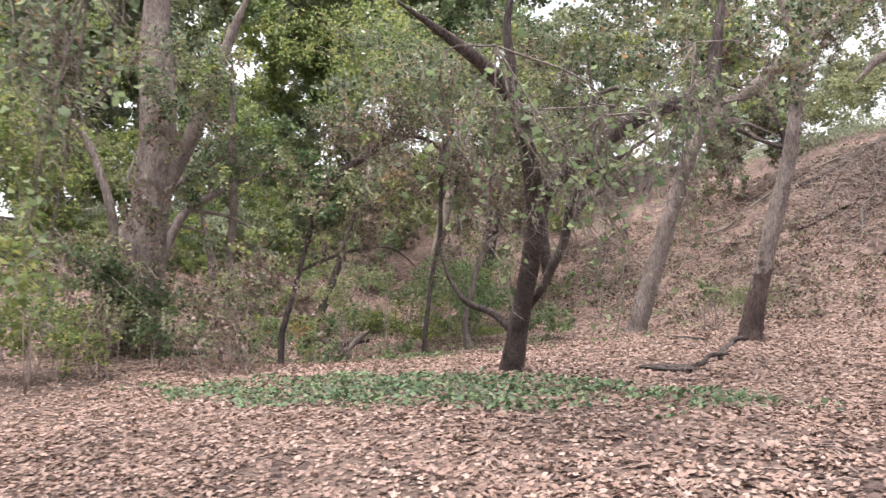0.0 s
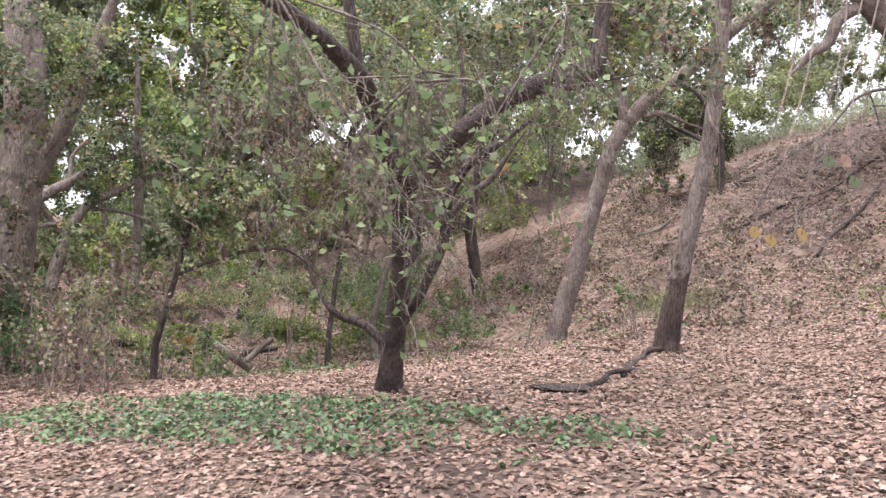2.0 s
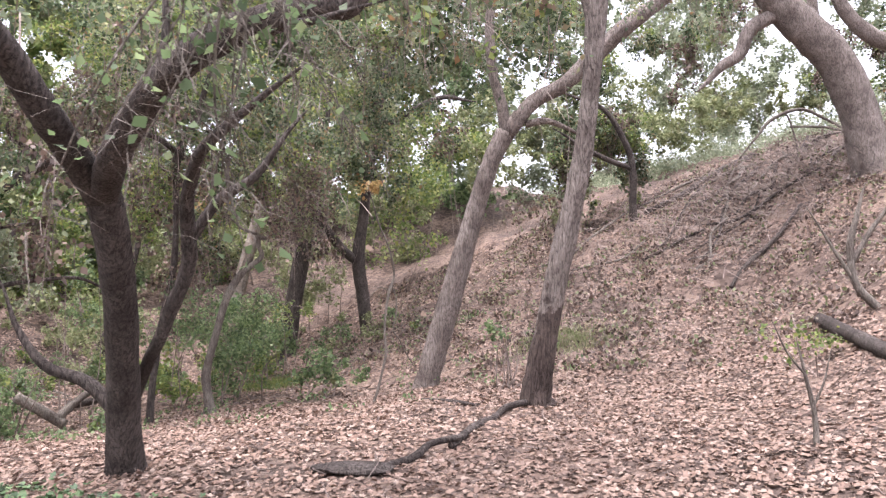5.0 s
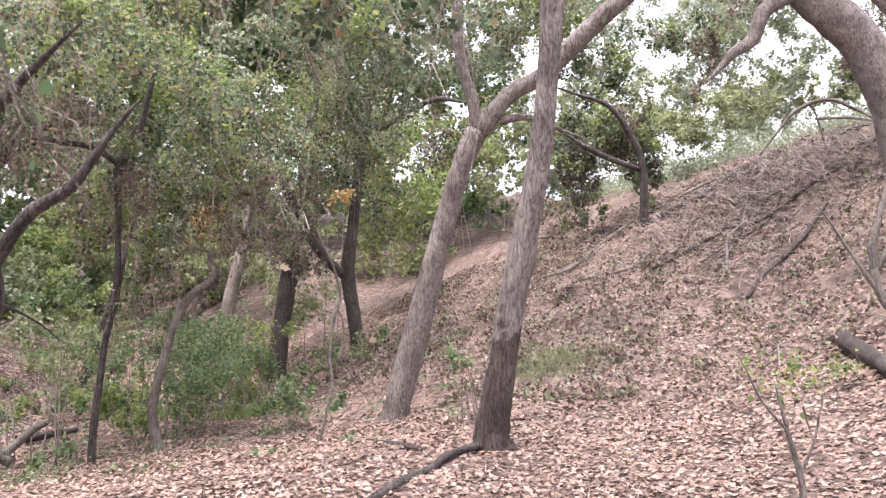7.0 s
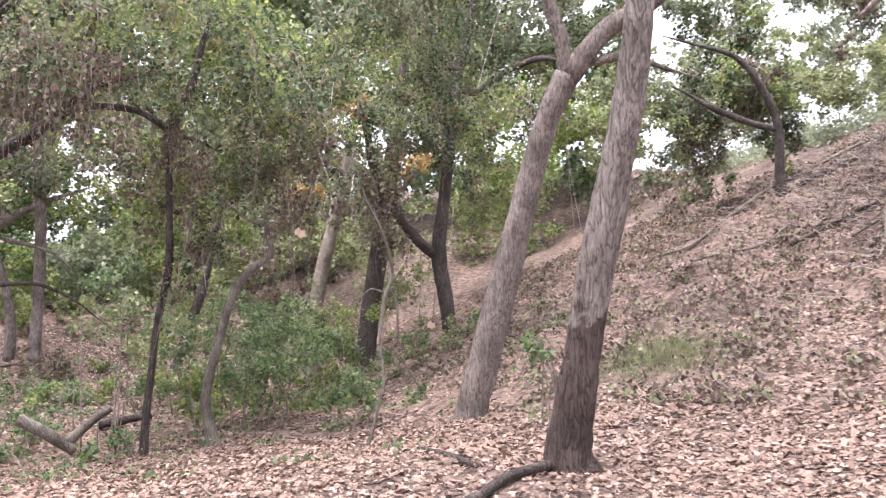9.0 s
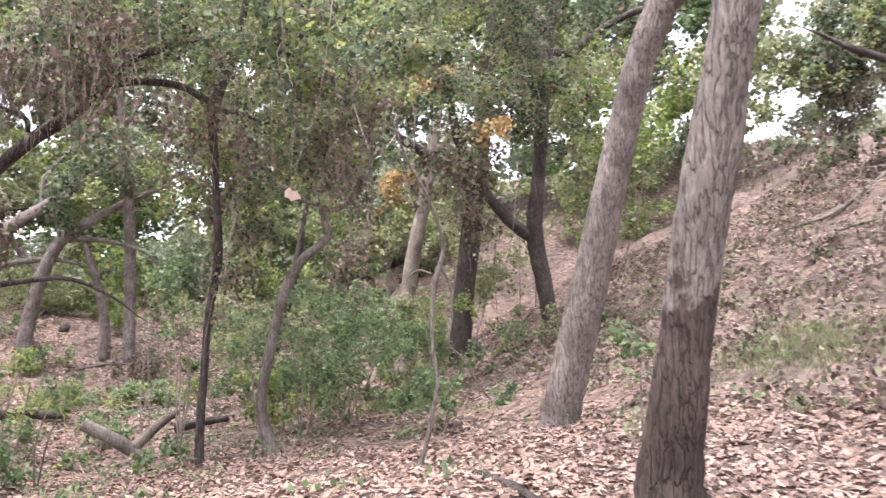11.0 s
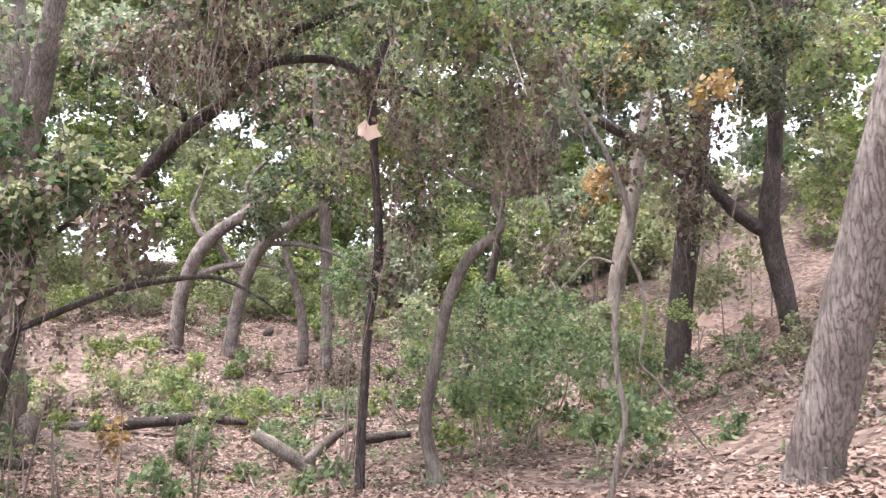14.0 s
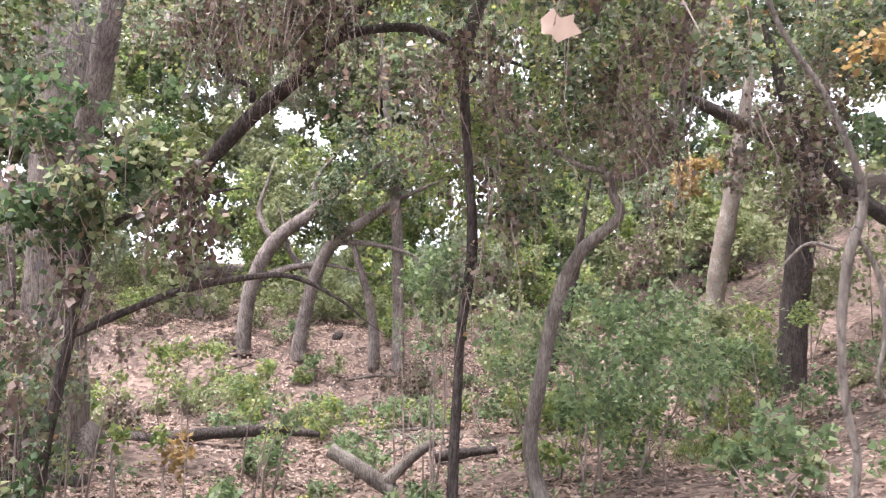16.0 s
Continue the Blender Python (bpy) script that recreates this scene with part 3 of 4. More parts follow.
tree("oak_tree", "dark arching vine-hung oak limb with hanging stem", (-3.45, 18.75, 0.65), "oak_bark", 0.06,
     [[(-3.48, 18.75, 0.48, 0.074), (-3.37, 18.70, 1.34, 0.066), (-3.26, 18.65, 2.20, 0.066), (-3.07, 18.64, 3.14, 0.074), (-3.01, 18.50, 4.26, 0.059), (-2.98, 18.36, 5.29, 0.080), (-2.94, 18.34, 5.59, 0.095), (-2.78, 18.39, 6.06, 0.088), (-2.61, 18.45, 6.49, 0.080), (-2.41, 18.47, 7.35, 0.066)],
      [(-2.95, 18.32, 5.63, 0.066), (-3.33, 17.97, 5.90, 0.059), (-3.81, 17.59, 5.93, 0.059), (-4.22, 17.28, 5.82, 0.080), (-4.63, 17.03, 5.37, 0.095), (-5.10, 16.72, 4.96, 0.103), (-5.58, 16.42, 4.44, 0.103), (-5.77, 16.32, 4.17, 0.088)],
      [(-4.22, 17.28, 5.80, 0.074), (-3.92, 17.45, 6.23, 0.074), (-3.49, 17.75, 6.49, 0.066), (-3.07, 18.06, 6.66, 0.052)],
      [(-5.15, 16.67, 5.07, 0.044), (-5.16, 16.62, 5.28, 0.044), (-5.43, 16.37, 5.45, 0.036), (-5.48, 16.29, 5.75, 0.029), (-5.36, 16.35, 5.97, 0.022)],
      [(-2.96, 18.33, 5.54, 0.044), (-2.62, 18.61, 5.50, 0.036), (-2.36, 18.83, 5.37, 0.022)]],
     [(-3.85, 16.33, 6.19, 1.6, 0.6, 'brown', 1.8),
      (-3.10, 17.64, 6.52, 1.26, 0.50, 'oak', 1.20),
      (-1.58, 17.54, 5.91, 0.84, 0.53, 'oak', 1.10),
      (-5.38, 15.90, 6.10, 1.01, 0.76, 'oak', 0.70),
      (-4.38, 16.14, 5.75, 1.3, 0.4, 'brown', 1.1),
      (-2.3, 17.9, 5.2, 0.7, 0.5, 'brown', 0.9),
      (-0.2, 18.6, 5.3, 0.9, 0.5, 'brown', 0.8),
      (-2.68, 18.47, 3.52, 0.42, 1.01, 'brown', 0.50),
      (-3.80, 18.76, 4.98, 1.02, 0.83, 'lime', 0.60)])
tree("vine_covered_tree", "thin leaning trunk smothered in ivy and dead vines", (-6.03, 14.75, 0.51), "oak_bark", 0.085,
     [[(-6.06, 14.74, 0.39, 0.077), (-5.98, 14.75, 0.77, 0.070), (-5.81, 14.79, 1.47, 0.070), (-5.63, 14.83, 2.23, 0.064), (-5.49, 14.86, 2.80, 0.064), (-5.39, 14.85, 3.37, 0.058), (-5.23, 14.95, 3.76, 0.051)],
      [(-5.65, 14.85, 2.01, 0.038), (-5.24, 15.25, 2.28, 0.045), (-4.78, 15.69, 2.53, 0.045), (-4.33, 16.15, 2.67, 0.038), (-3.92, 16.59, 2.71, 0.032), (-3.57, 17.02, 2.46, 0.019), (-3.38, 17.28, 2.21, 0.013)],
      [(-5.47, 14.84, 2.99, 0.038), (-5.09, 15.18, 3.38, 0.038), (-4.72, 15.54, 3.58, 0.038), (-4.41, 15.86, 3.65, 0.032)]],
     [(-5.03, 14.60, 3.60, 1.10, 0.67, 'ivy', 2.20),
      (-4.27, 15.48, 3.38, 0.61, 0.55, 'brown', 1.80),
      (-5.61, 14.23, 4.47, 0.95, 0.57, 'ivy', 1.20),
      (-4.81, 15.14, 4.30, 0.70, 0.51, 'ivy', 0.90),
      (-4.74, 14.54, 2.54, 0.64, 0.35, 'brown', 0.50),
      (-4.97, 14.38, 0.67, 0.45, 0.40, 'ivy', 0.90),
      (-5.22, 14.29, 1.27, 0.35, 0.52, 'brown', 0.60)])
tree("oak_tree", "leaning grey valley oak trunk among far woods", (-16.67, 22.84, 2.17), "grey_bark", 0.12,
     [[(-16.67, 22.84, 2.17, 0.229), (-16.35, 22.85, 3.71, 0.218), (-15.79, 23.20, 5.02, 0.205), (-14.93, 23.94, 5.93, 0.165), (-14.25, 24.54, 6.59, 0.128), (-13.65, 25.08, 7.17, 0.090)],
      [(-16.3, 22.9, 3.9, 0.12), (-15.6, 23.6, 4.3, 0.1), (-14.8, 24.4, 4.4, 0.07), (-14.1, 25.1, 4.2, 0.04)],
      [(-15.79, 23.2, 5.02, 0.1), (-16.2, 22.9, 5.9, 0.08), (-16.1, 23.1, 6.9, 0.05)],
      [(-14.93, 23.94, 5.93, 0.09), (-14.9, 24.0, 6.9, 0.07), (-14.4, 24.5, 7.8, 0.04)]],
     [(-13.55, 24.98, 8.14, 1.80, 1.47, 'oak', 0.70)])
tree("oak_tree", "twin grey leaning oak trunk in the stream bed", (-15.55, 24.04, 2.19), "grey_bark", 0.12,
     [[(-15.55, 24.04, 2.19, 0.218), (-15.12, 24.16, 3.90, 0.192), (-14.62, 24.46, 5.04, 0.178), (-14.01, 25.00, 5.62, 0.141), (-13.35, 25.60, 6.20, 0.102), (-12.6, 26.3, 6.7, 0.064)],
      [(-15.1, 24.2, 3.95, 0.11), (-15.7, 23.7, 4.8, 0.09), (-15.9, 23.5, 5.8, 0.05)],
      [(-14.62, 24.46, 5.04, 0.1), (-13.8, 25.3, 5.0, 0.08), (-13.0, 26.0, 4.7, 0.05), (-12.6, 26.4, 4.2, 0.03)],
      [(-14.0, 25.0, 5.62, 0.08), (-13.9, 25.0, 6.4, 0.06), (-13.4, 25.5, 7.3, 0.03)]],
     [(-12.90, 25.96, 6.86, 1.80, 1.47, 'oak', 0.70)])
tree("oak_tree", "short dark forked trunk among far shrubs", (-14.06, 25.60, 2.46), "grey_bark", 0.12,
     [[(-14.06, 25.60, 2.46, 0.154), (-14.09, 25.34, 3.60, 0.128), (-14.20, 25.02, 4.57, 0.102), (-14.23, 24.88, 5.05, 0.077)]],
     [(-14.14, 24.78, 6.02, 1.80, 1.47, 'oak', 0.70)])
tree("oak_tree", "straight grey trunk in the far woods", (-13.59, 26.12, 2.47), "grey_bark", 0.12,
     [[(-13.59, 26.12, 2.47, 0.178), (-13.42, 25.93, 4.26, 0.165), (-13.29, 25.66, 6.20, 0.165), (-13.24, 25.35, 7.98, 0.141), (-13.15, 25.01, 10.09, 0.115)]],
     [(-13.06, 24.91, 11.06, 1.80, 1.47, 'oak', 0.70)])
tree("sycamore_tree", "pale mottled sycamore trunk behind the shrubs", (-6.04, 30.13, 1.10), "sycamore_bark", 0.12,
     [[(-6.07, 30.13, 0.96, 0.311), (-5.92, 30.00, 2.36, 0.269), (-5.68, 29.91, 4.04, 0.240), (-5.31, 29.96, 5.72, 0.212), (-5.00, 29.98, 7.27, 0.184), (-4.63, 30.00, 9.09, 0.156)]],
     [(-4.36, 30.11, 9.94, 1.98, 1.13, 'yellow', 0.35)])
tree("oak_tree", "broad vine-wrapped trunk hung with dead tendrils", (-3.55, 29.01, 1.59), "oak_bark", 0.09,
     [[(-3.61, 28.99, 1.34, 0.319), (-3.43, 28.88, 2.80, 0.282), (-3.13, 28.81, 4.75, 0.295), (-2.83, 28.75, 6.58, 0.270), (-2.53, 28.69, 8.40, 0.246), (-2.27, 28.58, 10.35, 0.197)],
      [(-2.97, 28.72, 5.97, 0.147), (-3.53, 27.97, 6.68, 0.147), (-4.15, 27.20, 7.16, 0.135), (-4.57, 26.66, 7.51, 0.111)]],
     [(-2.30, 27.66, 7.43, 1.38, 1.27, 'brown', 1.00),
      (-2.23, 27.59, 8.12, 1.85, 1.04, 'oak', 0.90),
      (-3.01, 28.04, 5.48, 0.83, 1.19, 'brown', 0.50)])
tree("sycamore_tree", "massive grey trunk wrapped in ivy at the base", (-10.91, 16.34, -0.85), "grey_bark", 0.09,
     [[(-10.98, 16.35, -1.14, 0.771), (-10.93, 16.24, 0.19, 0.618), (-10.75, 16.08, 2.42, 0.531), (-10.48, 15.94, 4.65, 0.497), (-10.37, 15.80, 6.43, 0.472), (-10.44, 15.64, 8.21, 0.429), (-10.29, 15.48, 10.29, 0.342)],
      [(-10.23, 16.01, 4.35, 0.258), (-9.42, 16.02, 5.85, 0.223), (-8.83, 16.00, 7.34, 0.189), (-8.24, 15.98, 8.83, 0.155)],
      [(-11.36, 15.51, 1.94, 0.118), (-11.29, 15.41, 3.24, 0.118), (-11.64, 15.22, 4.68, 0.109), (-12.07, 15.05, 5.69, 0.091), (-12.43, 14.95, 6.12, 0.067)]],
     [(-10.21, 14.70, 1.89, 1.79, 1.51, 'ivy', 1.50),
      (-8.98, 14.49, 6.85, 2.07, 1.24, 'oak', 1.00),
      (-10.76, 11.91, 5.00, 1.65, 2.28, 'lime', 0.80),
      (-6.36, 13.29, 2.56, 0.98, 0.74, 'oak', 0.90),
      (-10.49, 14.79, 0.24, 1.51, 0.83, 'brown', 0.90),
      (-9.66, 14.58, 4.37, 0.83, 1.79, 'brown', 0.60)])
tree("oak_tree", "slim dark understory trunk leaning in brush", (-11.10, 29.53, -0.58), "oak_bark", 0.1,
     [[(-11.10, 29.54, -0.70, 0.172), (-10.88, 29.44, 1.02, 0.172), (-10.32, 29.41, 2.49, 0.172), (-9.78, 29.38, 3.97, 0.147), (-9.29, 29.29, 5.93, 0.098)]],
     [(-4.89, 19.87, 6.15, 2.57, 2.23, 'brown', 0.60),
      (-6.14, 22.36, 10.09, 3.48, 2.13, 'lime', 1.00),
      (-2.72, 21.22, 6.76, 1.61, 2.14, 'oak', 0.60)])
tree("oak_tree", "great leaning oak on the hill crest hung with vines", (14.60, 25.43, 6.55), "grey_bark", 0.1,
     [[(14.93, 25.48, 6.33, 0.803), (14.69, 25.39, 6.91, 0.580), (14.34, 25.19, 8.25, 0.526), (13.72, 24.95, 9.68, 0.526), (12.89, 24.77, 10.60, 0.526), (12.15, 24.61, 11.36, 0.457), (11.15, 24.38, 12.45, 0.388), (9.82, 24.14, 13.45, 0.277)],
      [(12.23, 24.63, 11.19, 0.221), (11.30, 24.62, 10.69, 0.207), (10.95, 24.68, 9.94, 0.180), (10.44, 24.68, 9.60, 0.138), (10.01, 24.71, 9.14, 0.096)],
      [(15.99, 25.12, 9.92, 0.221), (15.41, 25.03, 10.22, 0.234), (14.82, 24.95, 10.43, 0.234), (14.16, 24.82, 11.01, 0.207), (13.75, 24.69, 11.77, 0.180), (13.51, 24.50, 13.11, 0.125)],
      [(13.30, 24.87, 10.10, 0.138), (13.07, 24.67, 11.44, 0.152), (13.17, 24.51, 12.77, 0.125)]],
     [(12.28, 28.80, 13.10, 1.41, 0.80, 'brown', 0.50),
      (10.88, 28.69, 13.01, 1.81, 1.21, 'oak', 0.40),
      (14.71, 28.81, 14.59, 5.02, 1.41, 'oak', 0.45),
      (11.2, 26.0, 11.6, 1.2, 0.6, 'brown', 0.35),
      (15.88, 29.22, 12.19, 1.21, 1.21, 'brown', 0.20),
      (15.05, 29.35, 10.60, 0.28, 1.00, 'brown', 0.50)])
tree("oak_tree", "small drooping oak with a dark weeping crown", (8.56, 29.85, 5.70), "oak_bark", 0.1,
     [[(8.60, 29.87, 5.59, 0.162), (8.54, 29.73, 6.51, 0.133), (8.55, 29.53, 7.78, 0.122), (8.29, 29.35, 8.70, 0.113), (7.56, 29.08, 9.81, 0.081), (6.39, 28.84, 10.28, 0.061)],
      [(8.49, 29.52, 7.78, 0.081), (7.68, 29.36, 8.07, 0.092), (6.78, 29.17, 8.50, 0.081), (6.16, 29.02, 8.91, 0.052)]],
     [(7.72, 31.38, 9.74, 1.91, 1.21, 'oak', 3.20),
      (6.30, 31.29, 8.97, 0.90, 1.41, 'oak', 2.00),
      (6.67, 31.47, 8.17, 1.00, 1.61, 'brown', 1.60),
      (8.88, 31.70, 8.73, 0.76, 1.71, 'oak', 1.80),
      (5.22, 31.47, 6.80, 1.81, 1.00, 'brown', 0.50),
      (6.83, 31.64, 7.17, 0.70, 0.80, 'oak', 0.70)])
tree("sapling", "thin leafless sapling among leaf litter on the slope", (7.27, 10.87, 0.38), "pale_bark", 0.05,
     [[(7.27, 10.87, 0.32, 0.029), (7.25, 10.82, 0.71, 0.025), (7.17, 10.77, 1.06, 0.018), (7.12, 10.74, 1.30, 0.014)],
      [(7.25, 10.82, 0.77, 0.014), (7.35, 10.79, 1.00, 0.011), (7.41, 10.77, 1.24, 0.007)],
      [(7.18, 10.77, 1.06, 0.011), (6.99, 10.72, 1.30, 0.011), (6.88, 10.68, 1.54, 0.007)]],
     [(7.60, 12.17, 1.49, 0.42, 0.25, 'lime', 0.12),
      (9.07, 15.45, 1.56, 0.45, 0.22, 'lime', 0.12)])
tree("dead_shrub", "pale bare bending dead branches on the slope", (11.28, 17.00, 1.75), "pale_bark", 0.07,
     [[(11.38, 17.02, 1.65, 0.073), (11.05, 16.97, 1.87, 0.073), (10.56, 16.88, 2.22, 0.073), (10.30, 16.81, 2.58, 0.063), (10.24, 16.73, 3.20, 0.063), (10.37, 16.68, 3.72, 0.042), (10.46, 16.64, 4.08, 0.031)],
      [(10.28, 16.77, 2.89, 0.052), (10.58, 16.73, 3.41, 0.042), (10.89, 16.71, 3.82, 0.031), (11.11, 16.67, 4.23, 0.021)],
      [(10.35, 16.83, 2.48, 0.042), (9.95, 16.72, 3.10, 0.031), (9.64, 16.63, 3.62, 0.021)]],
     [])
shrub("shrub", "leafy light green shrub around a crooked oak", (-3.64, 21.50, 0.15), 0.07, 7,
     [(-2.49, 20.09, 1.68, 1.36, 0.73, 'shrub', 0.85), (-2.25, 21.17, 2.55, 0.97, 0.77, 'shrub', 0.85), (-1.91, 20.84, 1.50, 1.02, 0.46, 'shrub', 0.50)])
shrub("shrub", "fresh green low shrub beside deadfall", (-5.74, 19.95, 0.95), 0.07, 7,
     [(-6.31, 20.51, 2.55, 0.78, 1.00, 'shrub', 0.40), (-4.78, 19.71, 3.07, 0.60, 0.80, 'shrub', 0.40)])
shrub("shrub", "yellowing low shrub in the stream bed", (-8.82, 18.18, 1.02), 0.07, 7,
     [(-8.95, 17.89, 1.69, 1.16, 0.44, 'lime', 0.90), (-7.22, 18.32, 1.54, 0.80, 0.36, 'lime', 0.60), (-4.82, 17.26, 1.26, 0.50, 0.21, 'shrub', 0.60)])
shrub("shrub", "small bright yellow-leaved sprig by the log", (-6.33, 16.51, 0.54), 0.08, 5,
     [(-6.27, 16.55, 0.62, 0.67, 0.19, 'yellow', 0.25), (-6.20, 15.85, 0.81, 0.42, 0.18, 'lime', 0.40)])
shrub("shrub", "tangled green brush in front of a pale trunk", (-2.60, 24.95, 0.96), 0.07, 7,
     [(-2.58, 24.79, 1.82, 1.06, 0.68, 'shrub', 0.90), (-2.55, 26.14, 2.65, 1.04, 0.63, 'lime', 0.50)])
shrub("shrub", "grey-green brush below leaning trunks", (-6.79, 25.21, -0.62), 0.1, 6,
     [(-5.97, 25.23, 0.84, 3.13, 0.94, 'lime', 0.60), (-4.94, 25.31, 2.10, 2.29, 1.25, 'shrub', 0.60), (-10.30, 20.40, 0.61, 1.97, 0.80, 'lime', 0.50)])
shrub("shrub", "bright yellow-green brush by the massive trunk", (-10.19, 11.49, -0.11), 0.09, 7,
     [(-10.56, 11.83, 0.84, 1.47, 0.86, 'lime', 1.10), (-9.87, 10.35, 1.84, 0.78, 1.00, 'lime', 0.80)])
shrub("shrub", "dry golden shrub in the far woods", (-9.22, 35.10, 5.25), 0.14, 7,
     [(-9.16, 34.81, 7.58, 1.07, 1.38, 'yellow', 1.40), (-10.14, 34.49, 6.38, 1.56, 1.56, 'brown', 0.60)])
shrub("shrub", "feathery pale shrub on the hill crest", (17.91, 65.27, 18.25), 0.14, 7,
     [(12.36, 37.85, 11.85, 2.09, 1.23, 'pale', 1.50), (14.87, 41.04, 13.42, 1.88, 1.34, 'pale', 1.00), (10.79, 38.69, 11.56, 1.52, 1.01, 'pale', 1.20)])
shrub("shrub", "sparse green sprig beside the furrowed trunk", (3.97, 17.06, 0.82), 0.07, 5,
     [(4.03, 16.97, 1.72, 0.25, 0.31, 'shrub', 0.50)])
log("fallen_branch", "bent dead branch lying on leaf litter", [(2.9, 10.79, 0.12, 0.036), (3.2, 11.1, 0.19, 0.045), (3.35, 11.5, 0.29, 0.04), (3.7, 11.9, 0.33, 0.034)], "oak_bark")
log("fallen_branch", "long dead branch at the foot of the trunk", [(3.55, 11.72, 0.24, 0.04), (3.74, 12.69, 0.34, 0.05), (4.02, 13.61, 0.42, 0.048), (4.15, 14.3, 0.50, 0.045), (4.5, 14.9, 0.56, 0.05)], "oak_bark")
log("fallen_branch", "thin twig lying across the litter", [(2.73, 15.78, 0.50, 0.033), (3.25, 15.34, 0.51, 0.039), (3.73, 14.85, 0.48, 0.030)], "oak_bark")
deadwood("forked_log", "sawn forked log lying on the stream bank", [[(-6.9, 19.25, 0.17, 0.125), (-6.58, 19.62, -0.12, 0.132), (-6.2, 20.05, -0.5, 0.13)], [(-6.30, 19.94, -0.34, 0.100), (-6.07, 20.13, -0.05, 0.091), (-5.87, 20.31, 0.18, 0.081), (-5.70, 20.46, 0.32, 0.063)]], "pale_bark")
log("fallen_log", "long weathered log in the stream bed", [(-11.6, 17.3, 0.1, 0.08), (-11.1, 18.1, 0.2, 0.12), (-10.5, 19.2, 0.3, 0.13), (-9.9, 20.1, 0.45, 0.12), (-9.5, 20.8, 0.5, 0.06)], "oak_bark")
log("fallen_log", "grey driftwood log across the stream bed", [(-15.87, 25.52, 0.32, 0.126), (-20.08, 30.25, 0.41, 0.183), (-17.76, 30.54, 0.39, 0.153), (-15.69, 29.50, 0.36, 0.099)], "oak_bark")
log("fallen_log", "grey driftwood pole across the stream bed", [(-20.67, 29.09, 0.38, 0.135), (-15.97, 27.56, 0.36, 0.114), (-12.81, 26.68, 0.30, 0.083)], "oak_bark")
log("fallen_log", "short dark log lying in litter", [(-8.76, 16.14, -0.26, 0.125), (-9.32, 15.59, -0.21, 0.125), (-9.84, 15.10, -0.21, 0.108)], "oak_bark")
log("fallen_log", "weathered log by the shrub", [(-7.23, 21.85, -0.03, 0.099), (-6.72, 22.38, 0.08, 0.088), (-6.43, 22.69, 0.12, 0.066)], "oak_bark")
log("fallen_log", "dark log lying on the slope", [(10.08, 17.81, 1.87, 0.133), (9.69, 15.44, 1.50, 0.131), (9.64, 14.20, 1.27, 0.118), (9.67, 13.06, 1.07, 0.091)], "oak_bark")
log("fallen_branch", "grey fallen limb on the hillside", [(9.02, 30.12, 6.30, 0.090), (10.46, 30.43, 7.01, 0.101), (12.08, 31.67, 8.11, 0.106), (13.79, 32.84, 9.04, 0.098)], "oak_bark")
log("fallen_branch", "dead limb in the hillside brush", [(11.04, 28.38, 6.17, 0.062), (12.11, 29.12, 7.09, 0.074), (13.29, 30.07, 8.01, 0.077)], "oak_bark")
deadwood("dead_branch", "arched bare limb propped on the hillside", [[(12.03, 28.90, 6.63, 0.031), (12.66, 28.87, 7.40, 0.042), (13.20, 28.86, 8.00, 0.058), (14.17, 28.95, 8.33, 0.058), (15.02, 29.12, 8.02, 0.047), (15.84, 29.30, 7.61, 0.042)], [(13.12, 28.86, 7.91, 0.042), (13.64, 28.89, 8.16, 0.031), (13.96, 29.06, 7.38, 0.031), (14.11, 29.20, 6.60, 0.021)], [(13.80, 28.98, 7.73, 0.042), (15.01, 29.16, 7.74, 0.042), (16.04, 29.34, 7.52, 0.037)]], "pale_bark")
PILE = (10.84, 27.67, 5.48)
SHADE_MOUND = (2.63, 10.81, 0.08)
# distant brush: pale leaves here paint haze into the colour
shrub("shrub", "dense brush of oak scrub on the upper slope", (3.19, 39.37, 13.38), 0.16, 7,
     [(3.09, 39.76, 10.68, 2.41, 1.34, 'pale', 1.2), (0.21, 41.10, 12.62, 3.39, 2.26, 'lime', 1.4), (4.67, 43.61, 13.72, 3.28, 2.68, 'pale', 1.33), (6.08, 34.57, 7.36, 1.34, 0.89, 'brown', 1.14)])
shrub("shrub", "trees beyond the crest, haze painted into pale leaves", (10.29, 46.01, 16.72), 0.18, 7,
     [(10.55, 46.24, 15.48, 3.44, 2.19, 'pale', 1.71), (8.62, 47.50, 18.76, 2.95, 2.95, 'oak', 1.52), (14.45, 48.35, 18.67, 1.64, 3.28, 'brown', 0.66), (12.73, 48.81, 20.75, 2.01, 2.01, 'oak', 0.95)])
shrub("shrub", "pale scrub along the hill crest", (20.70, 45.44, 16.90), 0.18, 7,
     [(20.16, 47.57, 15.80, 3.44, 0.88, 'pale', 1.71), (22.99, 47.77, 17.14, 2.19, 1.88, 'oak', 1.14), (17.65, 49.02, 17.33, 1.97, 1.97, 'pale', 0.95), (25.88, 46.52, 18.10, 1.97, 2.95, 'oak', 0.95)])
shrub("shrub", "oak brush at the foot of the slope", (-3.42, 31.60, 4.40), 0.14, 7,
     [(-3.85, 31.42, 5.51, 2.46, 1.79, 'pale', 0.6), (-0.55, 33.42, 7.90, 2.86, 2.86, 'lime', 0.8), (-2.40, 32.87, 10.98, 3.10, 2.62, 'pale', 1.2)])
